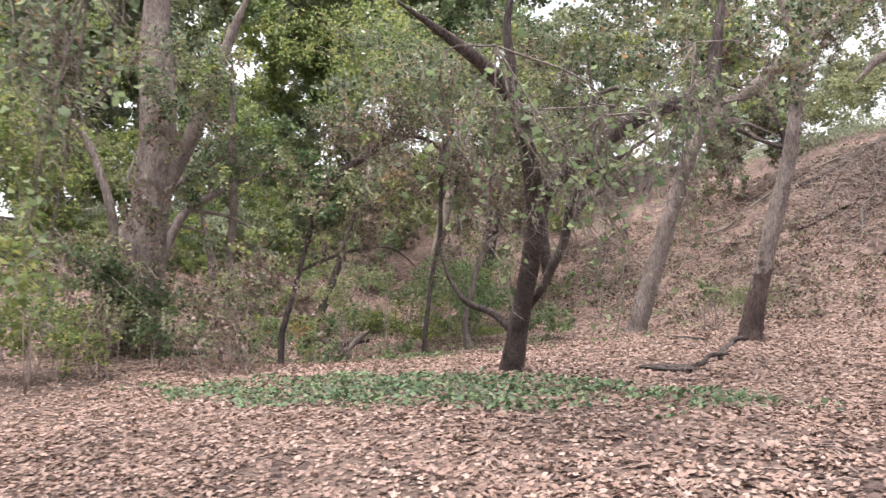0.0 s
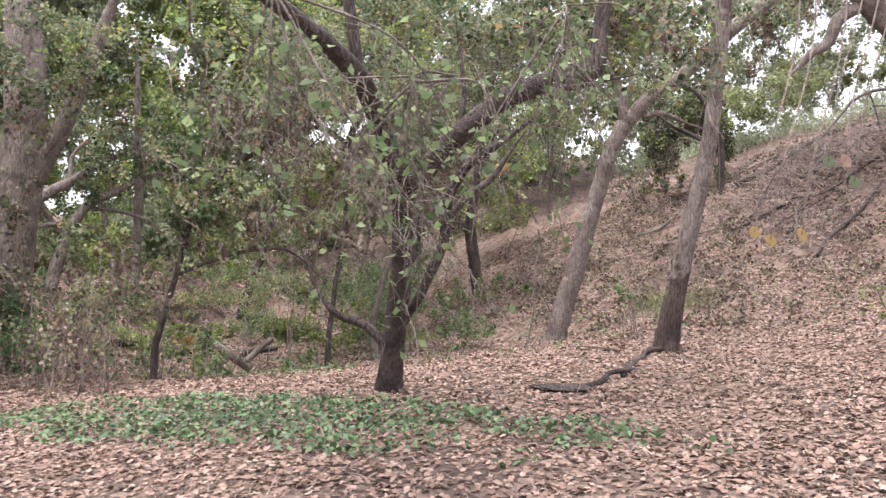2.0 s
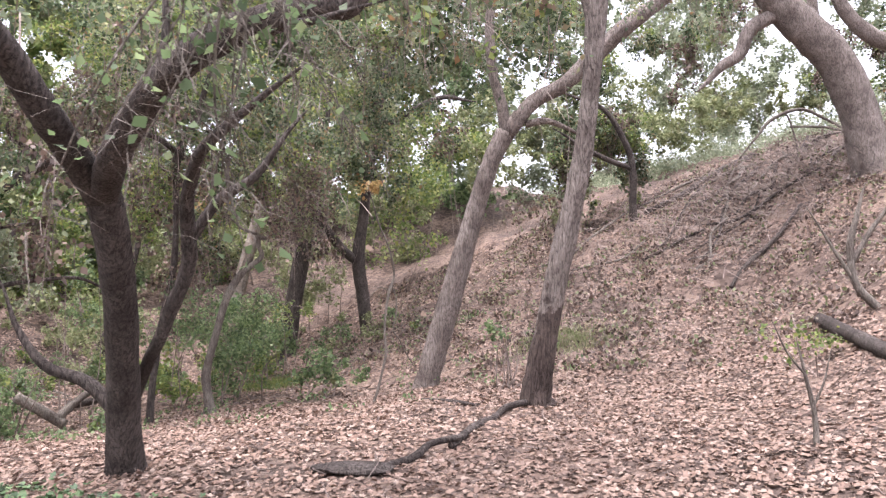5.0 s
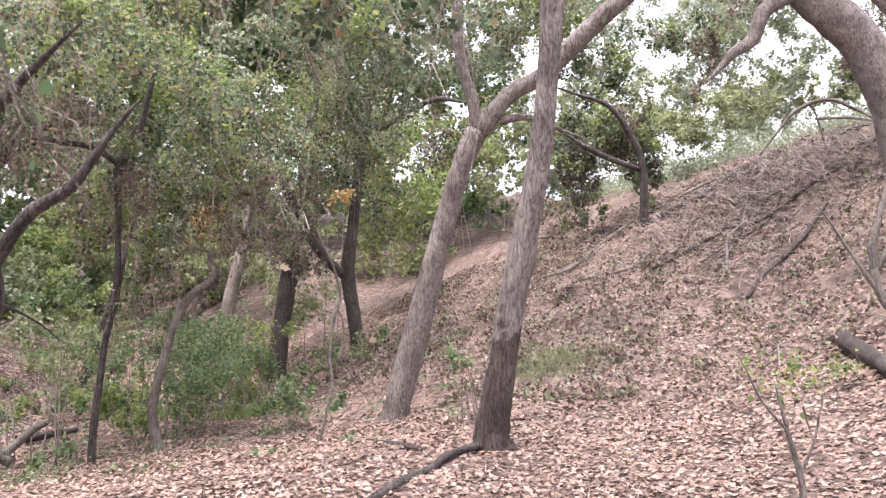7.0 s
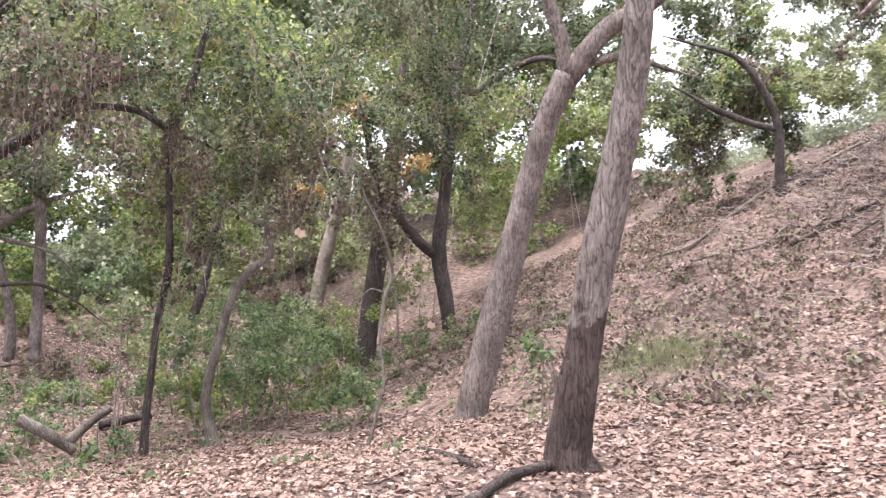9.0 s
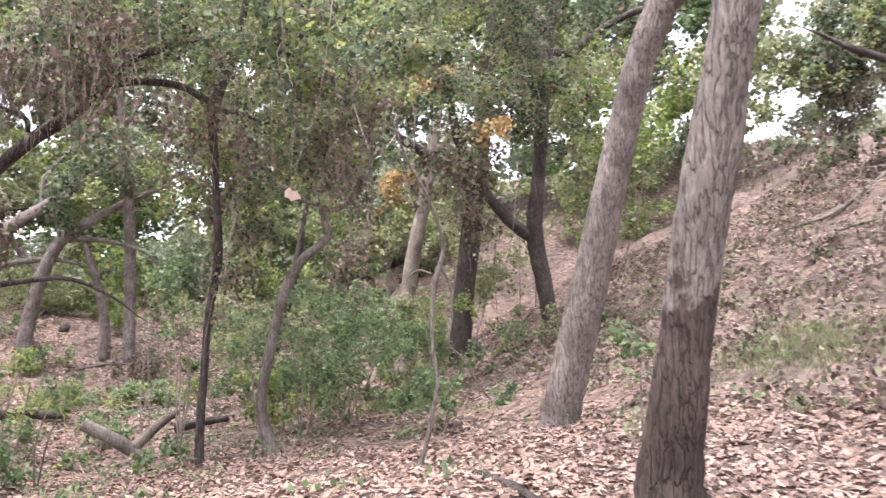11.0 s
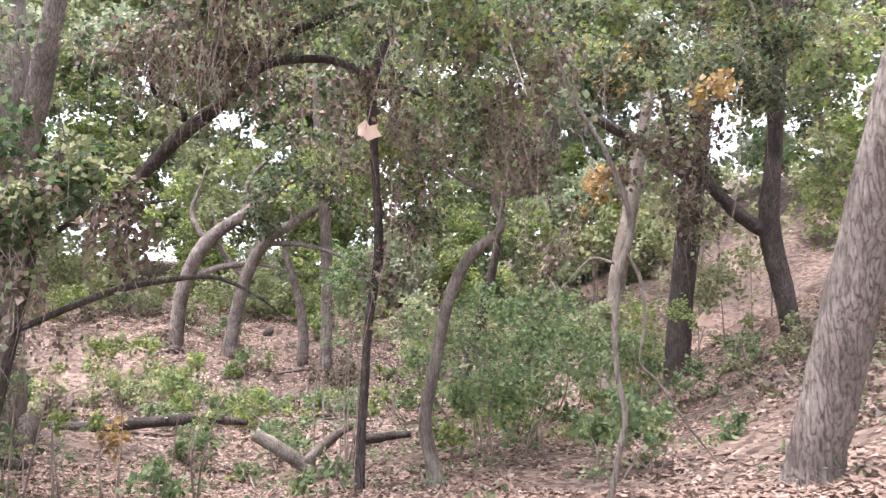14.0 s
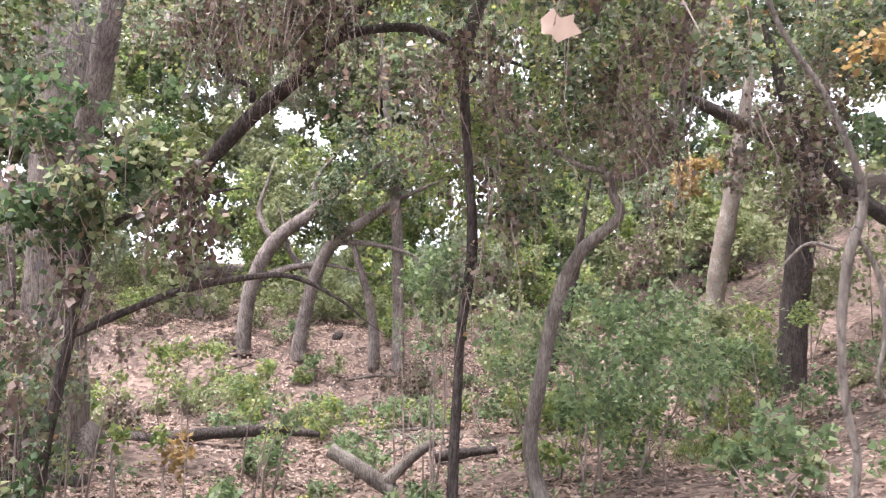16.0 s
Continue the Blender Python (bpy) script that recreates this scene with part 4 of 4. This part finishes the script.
shrub("shrub", "brush on the slope behind the dark oak", (-1.55, 40.53, 5.78), 0.14, 7,
     [(-0.91, 40.73, 7.64, 2.29, 2.71, 'pale', 1.0), (-3.40, 41.15, 8.72, 1.79, 2.90, 'pale', 1.0), (0.45, 39.62, 5.30, 1.35, 1.94, 'lime', 0.6)])
hanging_leaf("curled pale dead leaf caught on a twig", (2.66, 16.46, 2.00))
hanging_leaf("ragged pale dead leaf hanging on a twig", (2.16, 13.78, 2.84))
hanging_leaf("golden dead leaf hanging on a twig", (3.516, 2.207, 1.392))
hanging_leaf("orange dead leaf hanging on a twig", (3.439, 2.3, 1.384))
hanging_leaf("olive leaf hanging on a twig", (3.69, 2.21, 1.57))
hanging_leaf("pale leaf hanging on a twig", (3.66, 2.2, 1.64))
hanging_leaf("orange curled leaf hanging on a twig", (3.40, 2.36, 1.42))
hanging_leaf("green leaf hanging on a twig", (3.60, 2.18, 1.635))
spray_branch("thin leafy oak twig hanging near the path", (0.64, 4.53, 3.48), [(0.58, 4.68, 1.85), (0.18, 4.56, 2.52), (0.87, 4.43, 2.64), (-0.24, 4.76, 1.99), (1.75, 5.07, 1.42), (2.33, 5.39, 1.03), (2.04, 5.16, 1.90)])
spray_branch("pale leafy twig arching beside the forked oak", (1.77, 5.87, 3.21), [(0.54, 5.76, 2.05), (-0.08, 5.68, 1.79), (0.95, 5.78, 2.68), (0.13, 5.62, 2.93), (1.15, 5.85, 2.22), (0.48, 6.02, 1.28), (1.13, 5.99, 1.76)])
spray_branch("leafy twig over the ivy", (-2.30, 2.61, 3.54), [(-2.76, 2.68, 1.67), (-2.85, 2.70, 1.22), (-2.49, 2.69, 2.21), (-2.92, 2.55, 2.69), (-2.26, 2.88, 2.90), (-2.72, 2.77, 0.87)])
shrub("shrub", "pale brush by the stream bed", (-6.09, 27.70, 0.74), 0.1, 6,
     [(-4.43, 27.67, 2.48, 1.97, 1.25, 'pale', 0.70), (-7.99, 25.16, 2.15, 1.97, 1.31, 'pale', 0.60), (-3.29, 29.64, 4.05, 1.74, 1.55, 'pale', 0.60)])
shrub("shrub", "pale dry brush between far trunks", (-14.04, 28.70, 2.02), 0.13, 6,
     [(-19.33, 27.03, 3.97, 3.22, 1.41, 'pale', 0.70), (-13.70, 28.85, 3.09, 2.14, 1.07, 'pale', 0.60), (-9.45, 33.16, 4.59, 1.25, 1.61, 'brown', 0.80), (-5.02, 32.45, 2.41, 1.34, 0.89, 'pale', 0.50), (-21.50, 23.20, 3.83, 2.13, 1.35, 'pale', 0.80)])
BED = (-11.6, 23.6, 0.29)
spray_branch("pale leafy twig hanging by the forked limb", (2.74, 7.12, 4.31), [(1.75, 7.10, 2.49), (2.08, 7.10, 3.16), (2.94, 7.27, 2.97), (2.54, 7.26, 2.17), (3.36, 7.58, 2.55), (1.35, 7.16, 2.03), (3.66, 7.36, 3.38)])
spray_branch("thin grey twig spray arching over the litter", (2.67, 6.79, 3.69), [(2.14, 6.85, 2.40), (2.55, 6.93, 2.14), (3.07, 6.93, 2.76), (3.34, 6.93, 3.07), (2.35, 6.83, 2.86), (2.74, 7.20, 1.69)])
spray_branch("drooping leafy twig near the path", (1.63, 4.82, 2.83), [(1.82, 4.95, 1.74), (1.54, 4.98, 1.20), (1.30, 4.93, 1.51), (2.07, 5.03, 2.24), (1.60, 5.12, 0.92), (0.94, 5.06, 1.84)])
# light-coloured clumps added to brighten the dark gap between far trunks
shrub("shrub", "brush between the far trunks, pale-coloured to lighten a dark gap", (-25.98, 24.61, 2.36), 0.13, 6,
     [(-25.96, 22.70, 4.45, 2.37, 1.73, 'pale', 0.90), (-23.86, 27.77, 5.40, 3.00, 2.08, 'lime', 0.80), (-18.90, 28.96, 4.07, 1.88, 1.25, 'pale', 0.80), (-18.69, 31.80, 5.82, 2.46, 2.01, 'shrub', 0.80), (-13.93, 32.70, 4.87, 2.21, 1.81, 'lime', 0.70)])
shrub("shrub", "fresh green leafy brush by the crooked oak", (-8.51, 29.08, 0.32), 0.075, 6,
     [(-3.71, 22.33, 2.43, 1.41, 0.90, 'shrub', 0.70), (-2.79, 22.69, 1.65, 0.87, 0.48, 'shrub', 0.60), (-5.24, 21.60, 2.02, 0.94, 0.73, 'shrub', 0.60)])
shrub("shrub", "pale dry woodland brush behind the crooked oak", (-13.84, 37.01, 3.33), 0.15, 6,
     [(-13.83, 37.84, 6.46, 2.86, 2.14, 'pale', 1.20), (-16.73, 36.11, 7.77, 2.70, 2.21, 'lime', 0.90), (-10.17, 38.74, 6.00, 1.56, 2.01, 'brown', 1.00), (-21.57, 32.43, 9.12, 3.29, 2.28, 'lime', 0.90), (-25.51, 28.50, 9.04, 3.29, 2.28, 'pale', 0.90)])


# ---- far woods that close the valley ----
def far_woods(rng):
    # the palest leaf colours here carry painted-in aerial haze
    for k, (kind, leaf) in enumerate((("hazed", 0.34), ("lime", 0.34), ("pale", 0.34), ("shrub", 0.34))):
        parts = []
        for i in range(170):
            a = rng.uniform(-1.9, 0.12)
            d = rng.uniform(36, 66)
            x, y = 3 + d * math.sin(a), 8 + d * math.cos(a)
            if 0.374 * x + 0.319 * y > 17:
                continue
            top = rng.uniform(0, 1) ** 0.8 * 26
            p, _, _ = spray(x, y, float(height(x, y)) + top, rng.uniform(2.5, 4.5), rng.uniform(1.8, 3.2), leaf, 1.25, rng, 0.6)
            p = p[p[:, 2] > height(p[:, 0], p[:, 1])]
            parts.append(leaves(p, leaf, rng))
        tagged(quads("far_woods", np.concatenate(parts), 4, LEAF[kind]), "dense far woodland foliage closing the valley", "woods", kind="stuff")


far_woods(np.random.default_rng(5))


def crest_woods(rng):
    # mist over these trees is put into their pale leaf colour
    parts = []
    for i in range(160):
        a, d = rng.uniform(0.02, 0.85), rng.uniform(44, 66)
        x, y = 5 + d * math.sin(a), 6 + d * math.cos(a)
        z = float(height(x, y)) + rng.uniform(0, 1) ** 1.3 * 22
        p, _, _ = spray(x, y, z, rng.uniform(1.6, 3.2), rng.uniform(1.4, 2.8), 0.24, 1.1, rng, 0.5)
        p = p[p[:, 2] > height(p[:, 0], p[:, 1])]
        parts.append(leaves(p, 0.24, rng))
    tagged(quads("far_woods", np.concatenate(parts), 4, HAZED), "woodland foliage beyond the hill crest, haze painted into its leaves", "woods", kind="stuff")


crest_woods(np.random.default_rng(9))


# ---- leaf litter ----
def litter(name, label, material, x, y, size, rng, lobes=True, lift=0.02, tilt=0.35):
    n = len(x)
    z = rough_height(x, y) + rng.uniform(0.2, 1.2, n) * lift
    e = 0.1
    nx, ny = (height(x + e, y) - height(x - e, y)) / (2 * e), (height(x, y + e) - height(x, y - e)) / (2 * e)
    up = np.stack([-nx, -ny, np.ones(n)], -1) + rng.normal(size=(n, 3)) * tilt
    up /= np.linalg.norm(up, axis=1)[:, None]
    u = np.cross(up, rng.normal(size=(n, 3)))
    u /= np.linalg.norm(u, axis=1)[:, None]
    v = np.cross(up, u)
    shape = [(1.0, 0), (0.5, 0.55), (0.82, 1.2), (0.6, 2.4), (0.6, -2.4), (0.82, -1.2), (0.5, -0.55)] if lobes else [(1, 0), (0.5, 1.3), (0.8, 3.14), (0.5, -1.3)]
    s = size * rng.uniform(0.55, 1.3, n)
    curl = rng.uniform(-0.1, 0.5, n)
    c = np.stack([x, y, z], -1)
    corners = [c + (s * r)[:, None] * (math.cos(a) * u + math.sin(a) * v + (curl * r)[:, None] * up) for r, a in shape]
    return tagged(quads(name, np.stack(corners, 1), len(shape), material), label, "leaf litter", kind="stuff")


r1 = np.random.default_rng(11)


def scatter(n, x0, x1, y0, y1, keep=None):
    x, y = r1.uniform(x0, x1, n), r1.uniform(y0, y1, n)
    if keep is not None:
        k = keep(x, y)
        return x[k], y[k]
    return x, y


def patch(x, y):
    """Where the ivy grows: an uneven band on the flat below the forked oak."""
    u, w = x + 1.6, y - 9.0 + 0.32 * (x + 1.6)
    v = (u / 5.2) ** 2 + (w / 1.9) ** 2 + 0.45 * np.sin(2.1 * x + y) * np.sin(1.7 * y - 0.6 * x) + 0.3 * np.sin(5 * x) * np.sin(4.3 * y)
    return v + 0.35 * np.sin(53 * x + 17 * y) * np.sin(47 * y - 29 * x) < 0.75


def bare(x, y):
    """How bare of leaves the soil is: uneven patches at two sizes."""
    return 0.5 + 0.35 * np.sin(1.1 * x + 1.3 * np.sin(0.9 * y)) * np.sin(1.2 * y + np.sin(0.7 * x)) + 0.3 * np.sin(3.7 * x + y) * np.sin(3.1 * y - 2 * x)


litter("leaf_litter", "curled pinkish-brown fallen sycamore leaves on the ground", LITTER, *scatter(190000, -9, 10, 1.0, 19, lambda x, y: (~patch(x, y) | (np.sin(37 * x + 91 * y) > 0.1)) & (0.7 * bare(x, y) < r1.uniform(0.1, 1.0, len(x)))), 0.041, r1, True, 0.02, 0.3)
litter("leaf_litter", "small brown fallen leaves over the slope", LITTER, *scatter(250000, -24, 16, 15, 35, lambda x, y: bare(x, y) < r1.uniform(0.0, 0.9, len(x))), 0.06, r1, False)
litter("leaf_litter", "scattered brown fallen leaves beyond the path", LITTER, *scatter(90000, -18, 20, -8, 17, lambda x, y: (x < -8.5 + 0.6 * np.sin(2 * y)) | (x > 9.4 + 0.6 * np.sin(1.7 * y)) | (y < 1.6 + 0.6 * np.sin(1.3 * x))), 0.05, r1, False)
litter("ivy_carpet", "low dark green ivy carpet on the flat", COVER, *scatter(30000, -9, 6, 4, 14, patch), 0.046, r1, True, 0.09, 0.6)
gxx, gyy = scatter(2600, -12, 14, 3, 30)
gs = np.stack([gxx, gyy, rough_height(gxx, gyy) + 0.02], -1)
ge = gs + r1.normal(size=gs.shape) * (0.28, 0.28, 0.05)
ge[:, 2] = rough_height(ge[:, 0], ge[:, 1]) + r1.uniform(0.01, 0.12, len(ge))
tagged(link("ground_twigs", *twig_mesh(gs, ge, r1, 0.006, 0), BARK["twig_bark"]), "small dead twigs strewn over the litter", "twigs", kind="stuff")
# grey brush on the hillside
bx, by = r1.normal(PILE[0] + 1.8, 2.6, 2000), r1.normal(PILE[1] + 0.4, 1.7, 2000)
bs = np.stack([bx, by, rough_height(bx, by) + r1.uniform(0, 0.45, 2000)], -1)
be = bs + r1.normal(size=bs.shape) * (0.9, 0.6, 0.25)
be[:, 2] = np.maximum(be[:, 2], rough_height(be[:, 0], be[:, 1]) + 0.03)
tagged(link("brush_pile", *twig_mesh(bs, be, r1, 0.014, 0), BARK["twig_bark"]), "tangled grey dead brush piled on the hillside", "brush", kind="stuff")
# tufts of grass and seedlings
tx, ty = r1.uniform(-10, 6, 130), r1.uniform(14, 27, 130)
ty = ty + np.maximum(0, tx) * 0.5
tp = np.repeat(np.stack([tx, ty], -1), 22, 0) + r1.normal(size=(130 * 22, 2)) * 0.16
t3 = np.column_stack([tp, rough_height(tp[:, 0], tp[:, 1]) + r1.uniform(0.02, 0.16, len(tp))])
tagged(quads("seedling_tufts", leaves(t3, 0.07, r1, -0.8), 4, LEAF["shrub"]), "sparse green seedlings and grass on the ground", "seedlings", kind="stuff")
hx, hy = r1.uniform(-1, 16, 620), r1.uniform(17, 34, 620)
hk = height(hx, hy) > 0.9
hx, hy = hx[hk], hy[hk]
hn = len(hx)
hp = np.repeat(np.stack([hx, hy], -1), 40, 0) + r1.normal(size=(hn * 40, 2)) * np.repeat(r1.uniform(0.1, 0.35, hn), 40)[:, None]
h3 = np.column_stack([hp, rough_height(hp[:, 0], hp[:, 1]) + r1.exponential(0.085, len(hp))])
tagged(quads("dry_scrub", leaves(h3, 0.1, r1, -0.7), 4, LEAF["brown"]), "low dry scrub and dead weeds over the slope", "scrub", kind="stuff")
hs = h3[::7]
tagged(link("slope_twigs", *twig_mesh(hs, hs + r1.normal(size=hs.shape) * (0.3, 0.3, 0.1) + (0, 0, 0.08), r1, 0.008, 0), BARK["twig_bark"]), "dead twigs and roots on the slope", "twigs", kind="stuff")
# scrub along the hill crest, in the leaf colour paled for haze
cx, cy = r1.uniform(6, 30, 900), r1.uniform(28, 50, 900)
ck = np.abs(0.374 * cx + 0.319 * cy - 17.6) < 1.5
cx, cy = cx[ck], cy[ck]
cp = np.repeat(np.stack([cx, cy], -1), 60, 0) + r1.normal(size=(len(cx) * 60, 2)) * 0.4
c3 = np.column_stack([cp, rough_height(cp[:, 0], cp[:, 1]) + r1.exponential(0.3, len(cp))])
tagged(quads("crest_scrub", leaves(c3, 0.13, r1, -0.6), 4, HAZED), "pale low scrub along the hill crest", "scrub", kind="stuff")
# low plants along the stream bed
plant_rng = np.random.default_rng(33)
for k in range(80):
    px, py = plant_rng.uniform(-15, 1), plant_rng.uniform(16.5, 30)
    if py < 17.5 - 0.35 * px * 0.5 and px > -5:
        continue
    if -12.5 < px < -4 and 17 < py < 21.5 and k % 2:
        continue
    ph = float(height(px, py))
    size = plant_rng.uniform(0.3, 0.8)
    kind = ("shrub", "lime", "shrub", "pale")[k % 4]
    word = {"shrub": "low green leafy plant in the stream bed", "lime": "low yellow-green leafy plant in the stream bed", "pale": "low pale dry plant in the stream bed"}[kind]
    tagged(shrub("understory_plant", word, (px, py, ph), 0.085, 2, [(px, py, ph + size * 0.75, size, size * 0.6, kind, 0.8)]), category="plant", group="plants in the stream bed")
# weedy brush on the far bank of the stream bed
bank_rng = np.random.default_rng(44)
for k in range(120):
    px, py = bank_rng.uniform(-24, -5), bank_rng.uniform(15.5, 34)
    if not 16.2 < -0.85 * (px - 3.5) + 0.53 * (py - 12) < 29:
        continue
    ph, size = float(height(px, py)), bank_rng.uniform(0.4, 1.15)
    kind = ("lime", "pale", "brown", "shrub", "pale")[k % 5]
    word = {"shrub": "green leafy weed on the stream bank", "lime": "yellow-green leafy weed on the stream bank", "pale": "pale dry weed on the stream bank", "brown": "brown withered weed on the stream bank"}[kind]
    tagged(shrub("understory_plant", word, (px, py, ph), 0.08, 3, [(px, py, ph + size * 0.55, size, size * 0.5, kind, 1.0)]), category="plant", group="weeds on the stream bank")
# thicket beside the massive trunk
for px, py, size, kind, word in ((-6.6, 12.7, 1.3, "brown", "brown withered thicket beside the ivy"), (-8.3, 13.6, 1.2, "ivy", "dark green thicket by the massive trunk"), (-7.4, 15.0, 1.5, "oak", "tangled oak thicket with bare stems"), (-9.6, 12.2, 1.0, "lime", "yellow-green thicket by the massive trunk"), (-12.5, 14.2, 1.6, "shrub", "green thicket behind the massive trunk")):
    ph = float(height(px, py))
    shrub("shrub", word, (px, py, ph), 0.075, 9, [(px, py, ph + size * 0.8, size, size * 0.6, kind, 0.7), (px + 0.4, py + 0.3, ph + size * 1.6, size * 0.9, size * 0.5, "brown", 0.4)])


def grass(label, x, y, spread, count, tall, material, rng):
    """A patch of narrow upright grass blades."""
    at = np.stack([x + rng.normal(size=count) * spread, y + rng.normal(size=count) * spread], -1)
    foot = np.column_stack([at, rough_height(at[:, 0], at[:, 1]) - 0.01])
    turn = rng.uniform(0, 2 * np.pi, count)
    side = np.stack([np.cos(turn), np.sin(turn), 0 * turn], -1) * 0.006
    tip = foot + rng.normal(size=(count, 3)) * (0.08, 0.08, 0) + np.stack([0 * turn, 0 * turn, tall * rng.uniform(0.4, 1, count)], -1)
    mid = foot * 0.5 + tip * 0.5 + (0, 0, 0.02)
    tagged(quads("grass_patch", np.stack([foot - side, foot + side, mid + side * 0.7, tip, mid - side * 0.7], 1), 5, material), label, "grass", kind="stuff")


grass("fresh green grass tuft among leaf litter", -2.5, 23.9, 0.55, 1300, 0.24, LEAF["lime"], bank_rng)
grass("pale dry grass patch at the foot of the slope", 5.5, 21.0, 0.6, 1500, 0.26, LEAF["pale"], bank_rng)


def bank_woods(rng):
    """Leafy undergrowth that closes the far bank of the stream."""
    # the last kind is the leaf with haze in its colour
    for kind in ("lime", "pale", "hazed"):
        parts = []
        for k in range(48):
            a, d = rng.uniform(-1.5, -0.42), rng.uniform(25, 44)
            x, y = 3.5 + d * math.sin(a), 12 + d * math.cos(a)
            r = rng.uniform(1.1, 2.3)
            z = float(height(x, y)) + 0.4 * r + rng.uniform(0, 1) ** 1.8 * 11
            p, _, _ = spray(x, y, z, r, r * 0.7, 0.17, 1.0, rng, 0.3)
            parts.append(leaves(p[p[:, 2] > height(p[:, 0], p[:, 1])], 0.17, rng))
        tagged(quads("bank_woods", np.concatenate(parts), 4, LEAF[kind]), "pale leafy undergrowth on the far stream bank", "undergrowth", kind="stuff")


bank_woods(np.random.default_rng(61))
# dead limbs over the hillside brush
for k in range(36):
    sx, sy = plant_rng.normal(PILE[0] + 1.8, 2.6), plant_rng.normal(PILE[1] + 0.6, 1.6)
    turn, length, thick = plant_rng.normal(0.6, 0.5), plant_rng.uniform(1.2, 4.0), plant_rng.uniform(0.03, 0.085)
    line = []
    for u in (-0.5, -0.2, 0.15, 0.5):
        px = sx + u * length * math.cos(turn) + plant_rng.normal() * 0.12
        py = sy + u * length * math.sin(turn) + plant_rng.normal() * 0.12
        line.append((px, py, float(rough_height(px, py)) + thick + 0.05 + 0.25 * max(0, u), thick * (1 - 0.7 * abs(u))))
    tagged(log("fallen_branch", "grey dead limb lying in hillside brush", line, ("oak_bark", "pale_bark")[k % 2]), group="dead limbs on the hillside")
# sticks in the stream bed
stick_rng = np.random.default_rng(21)
for k in range(46):
    sx, sy = stick_rng.normal(BED[0], 2.2), stick_rng.normal(BED[1], 1.6)
    turn, length, thick = stick_rng.uniform(0, 3.14), stick_rng.uniform(0.7, 2.4), stick_rng.uniform(0.012, 0.04)
    line = []
    for u in (-0.5, -0.15, 0.2, 0.5):
        px = sx + u * length * math.cos(turn) + stick_rng.normal() * 0.05
        py = sy + u * length * math.sin(turn) + stick_rng.normal() * 0.05
        line.append((px, py, float(rough_height(px, py)) + thick * 0.8, thick * (1 - 0.5 * abs(u))))
    tagged(log("fallen_branch", "grey dead stick lying in the stream bed", line, "pale_bark"), group="sticks in the stream bed")
# a flat litter mound; its dark colour stands in for a shade patch
st = bmesh.new()
bmesh.ops.create_icosphere(st, subdivisions=3, radius=1)
for v in st.verts:
    v.co *= 1 + 0.22 * noise.noise(v.co * 1.7)
    v.co = Vector((v.co.x * 0.46, v.co.y * 0.3, v.co.z * 0.07))
sm = bpy.data.meshes.new("stone")
st.to_mesh(sm)
sm.materials.append(BARK["oak_bark"])
stone = tagged(new("stone", sm), "flat dark mound among fallen leaves, coloured like a shade patch", "stone")
stone.location = (SHADE_MOUND[0], SHADE_MOUND[1], SHADE_MOUND[2] + 0.03)
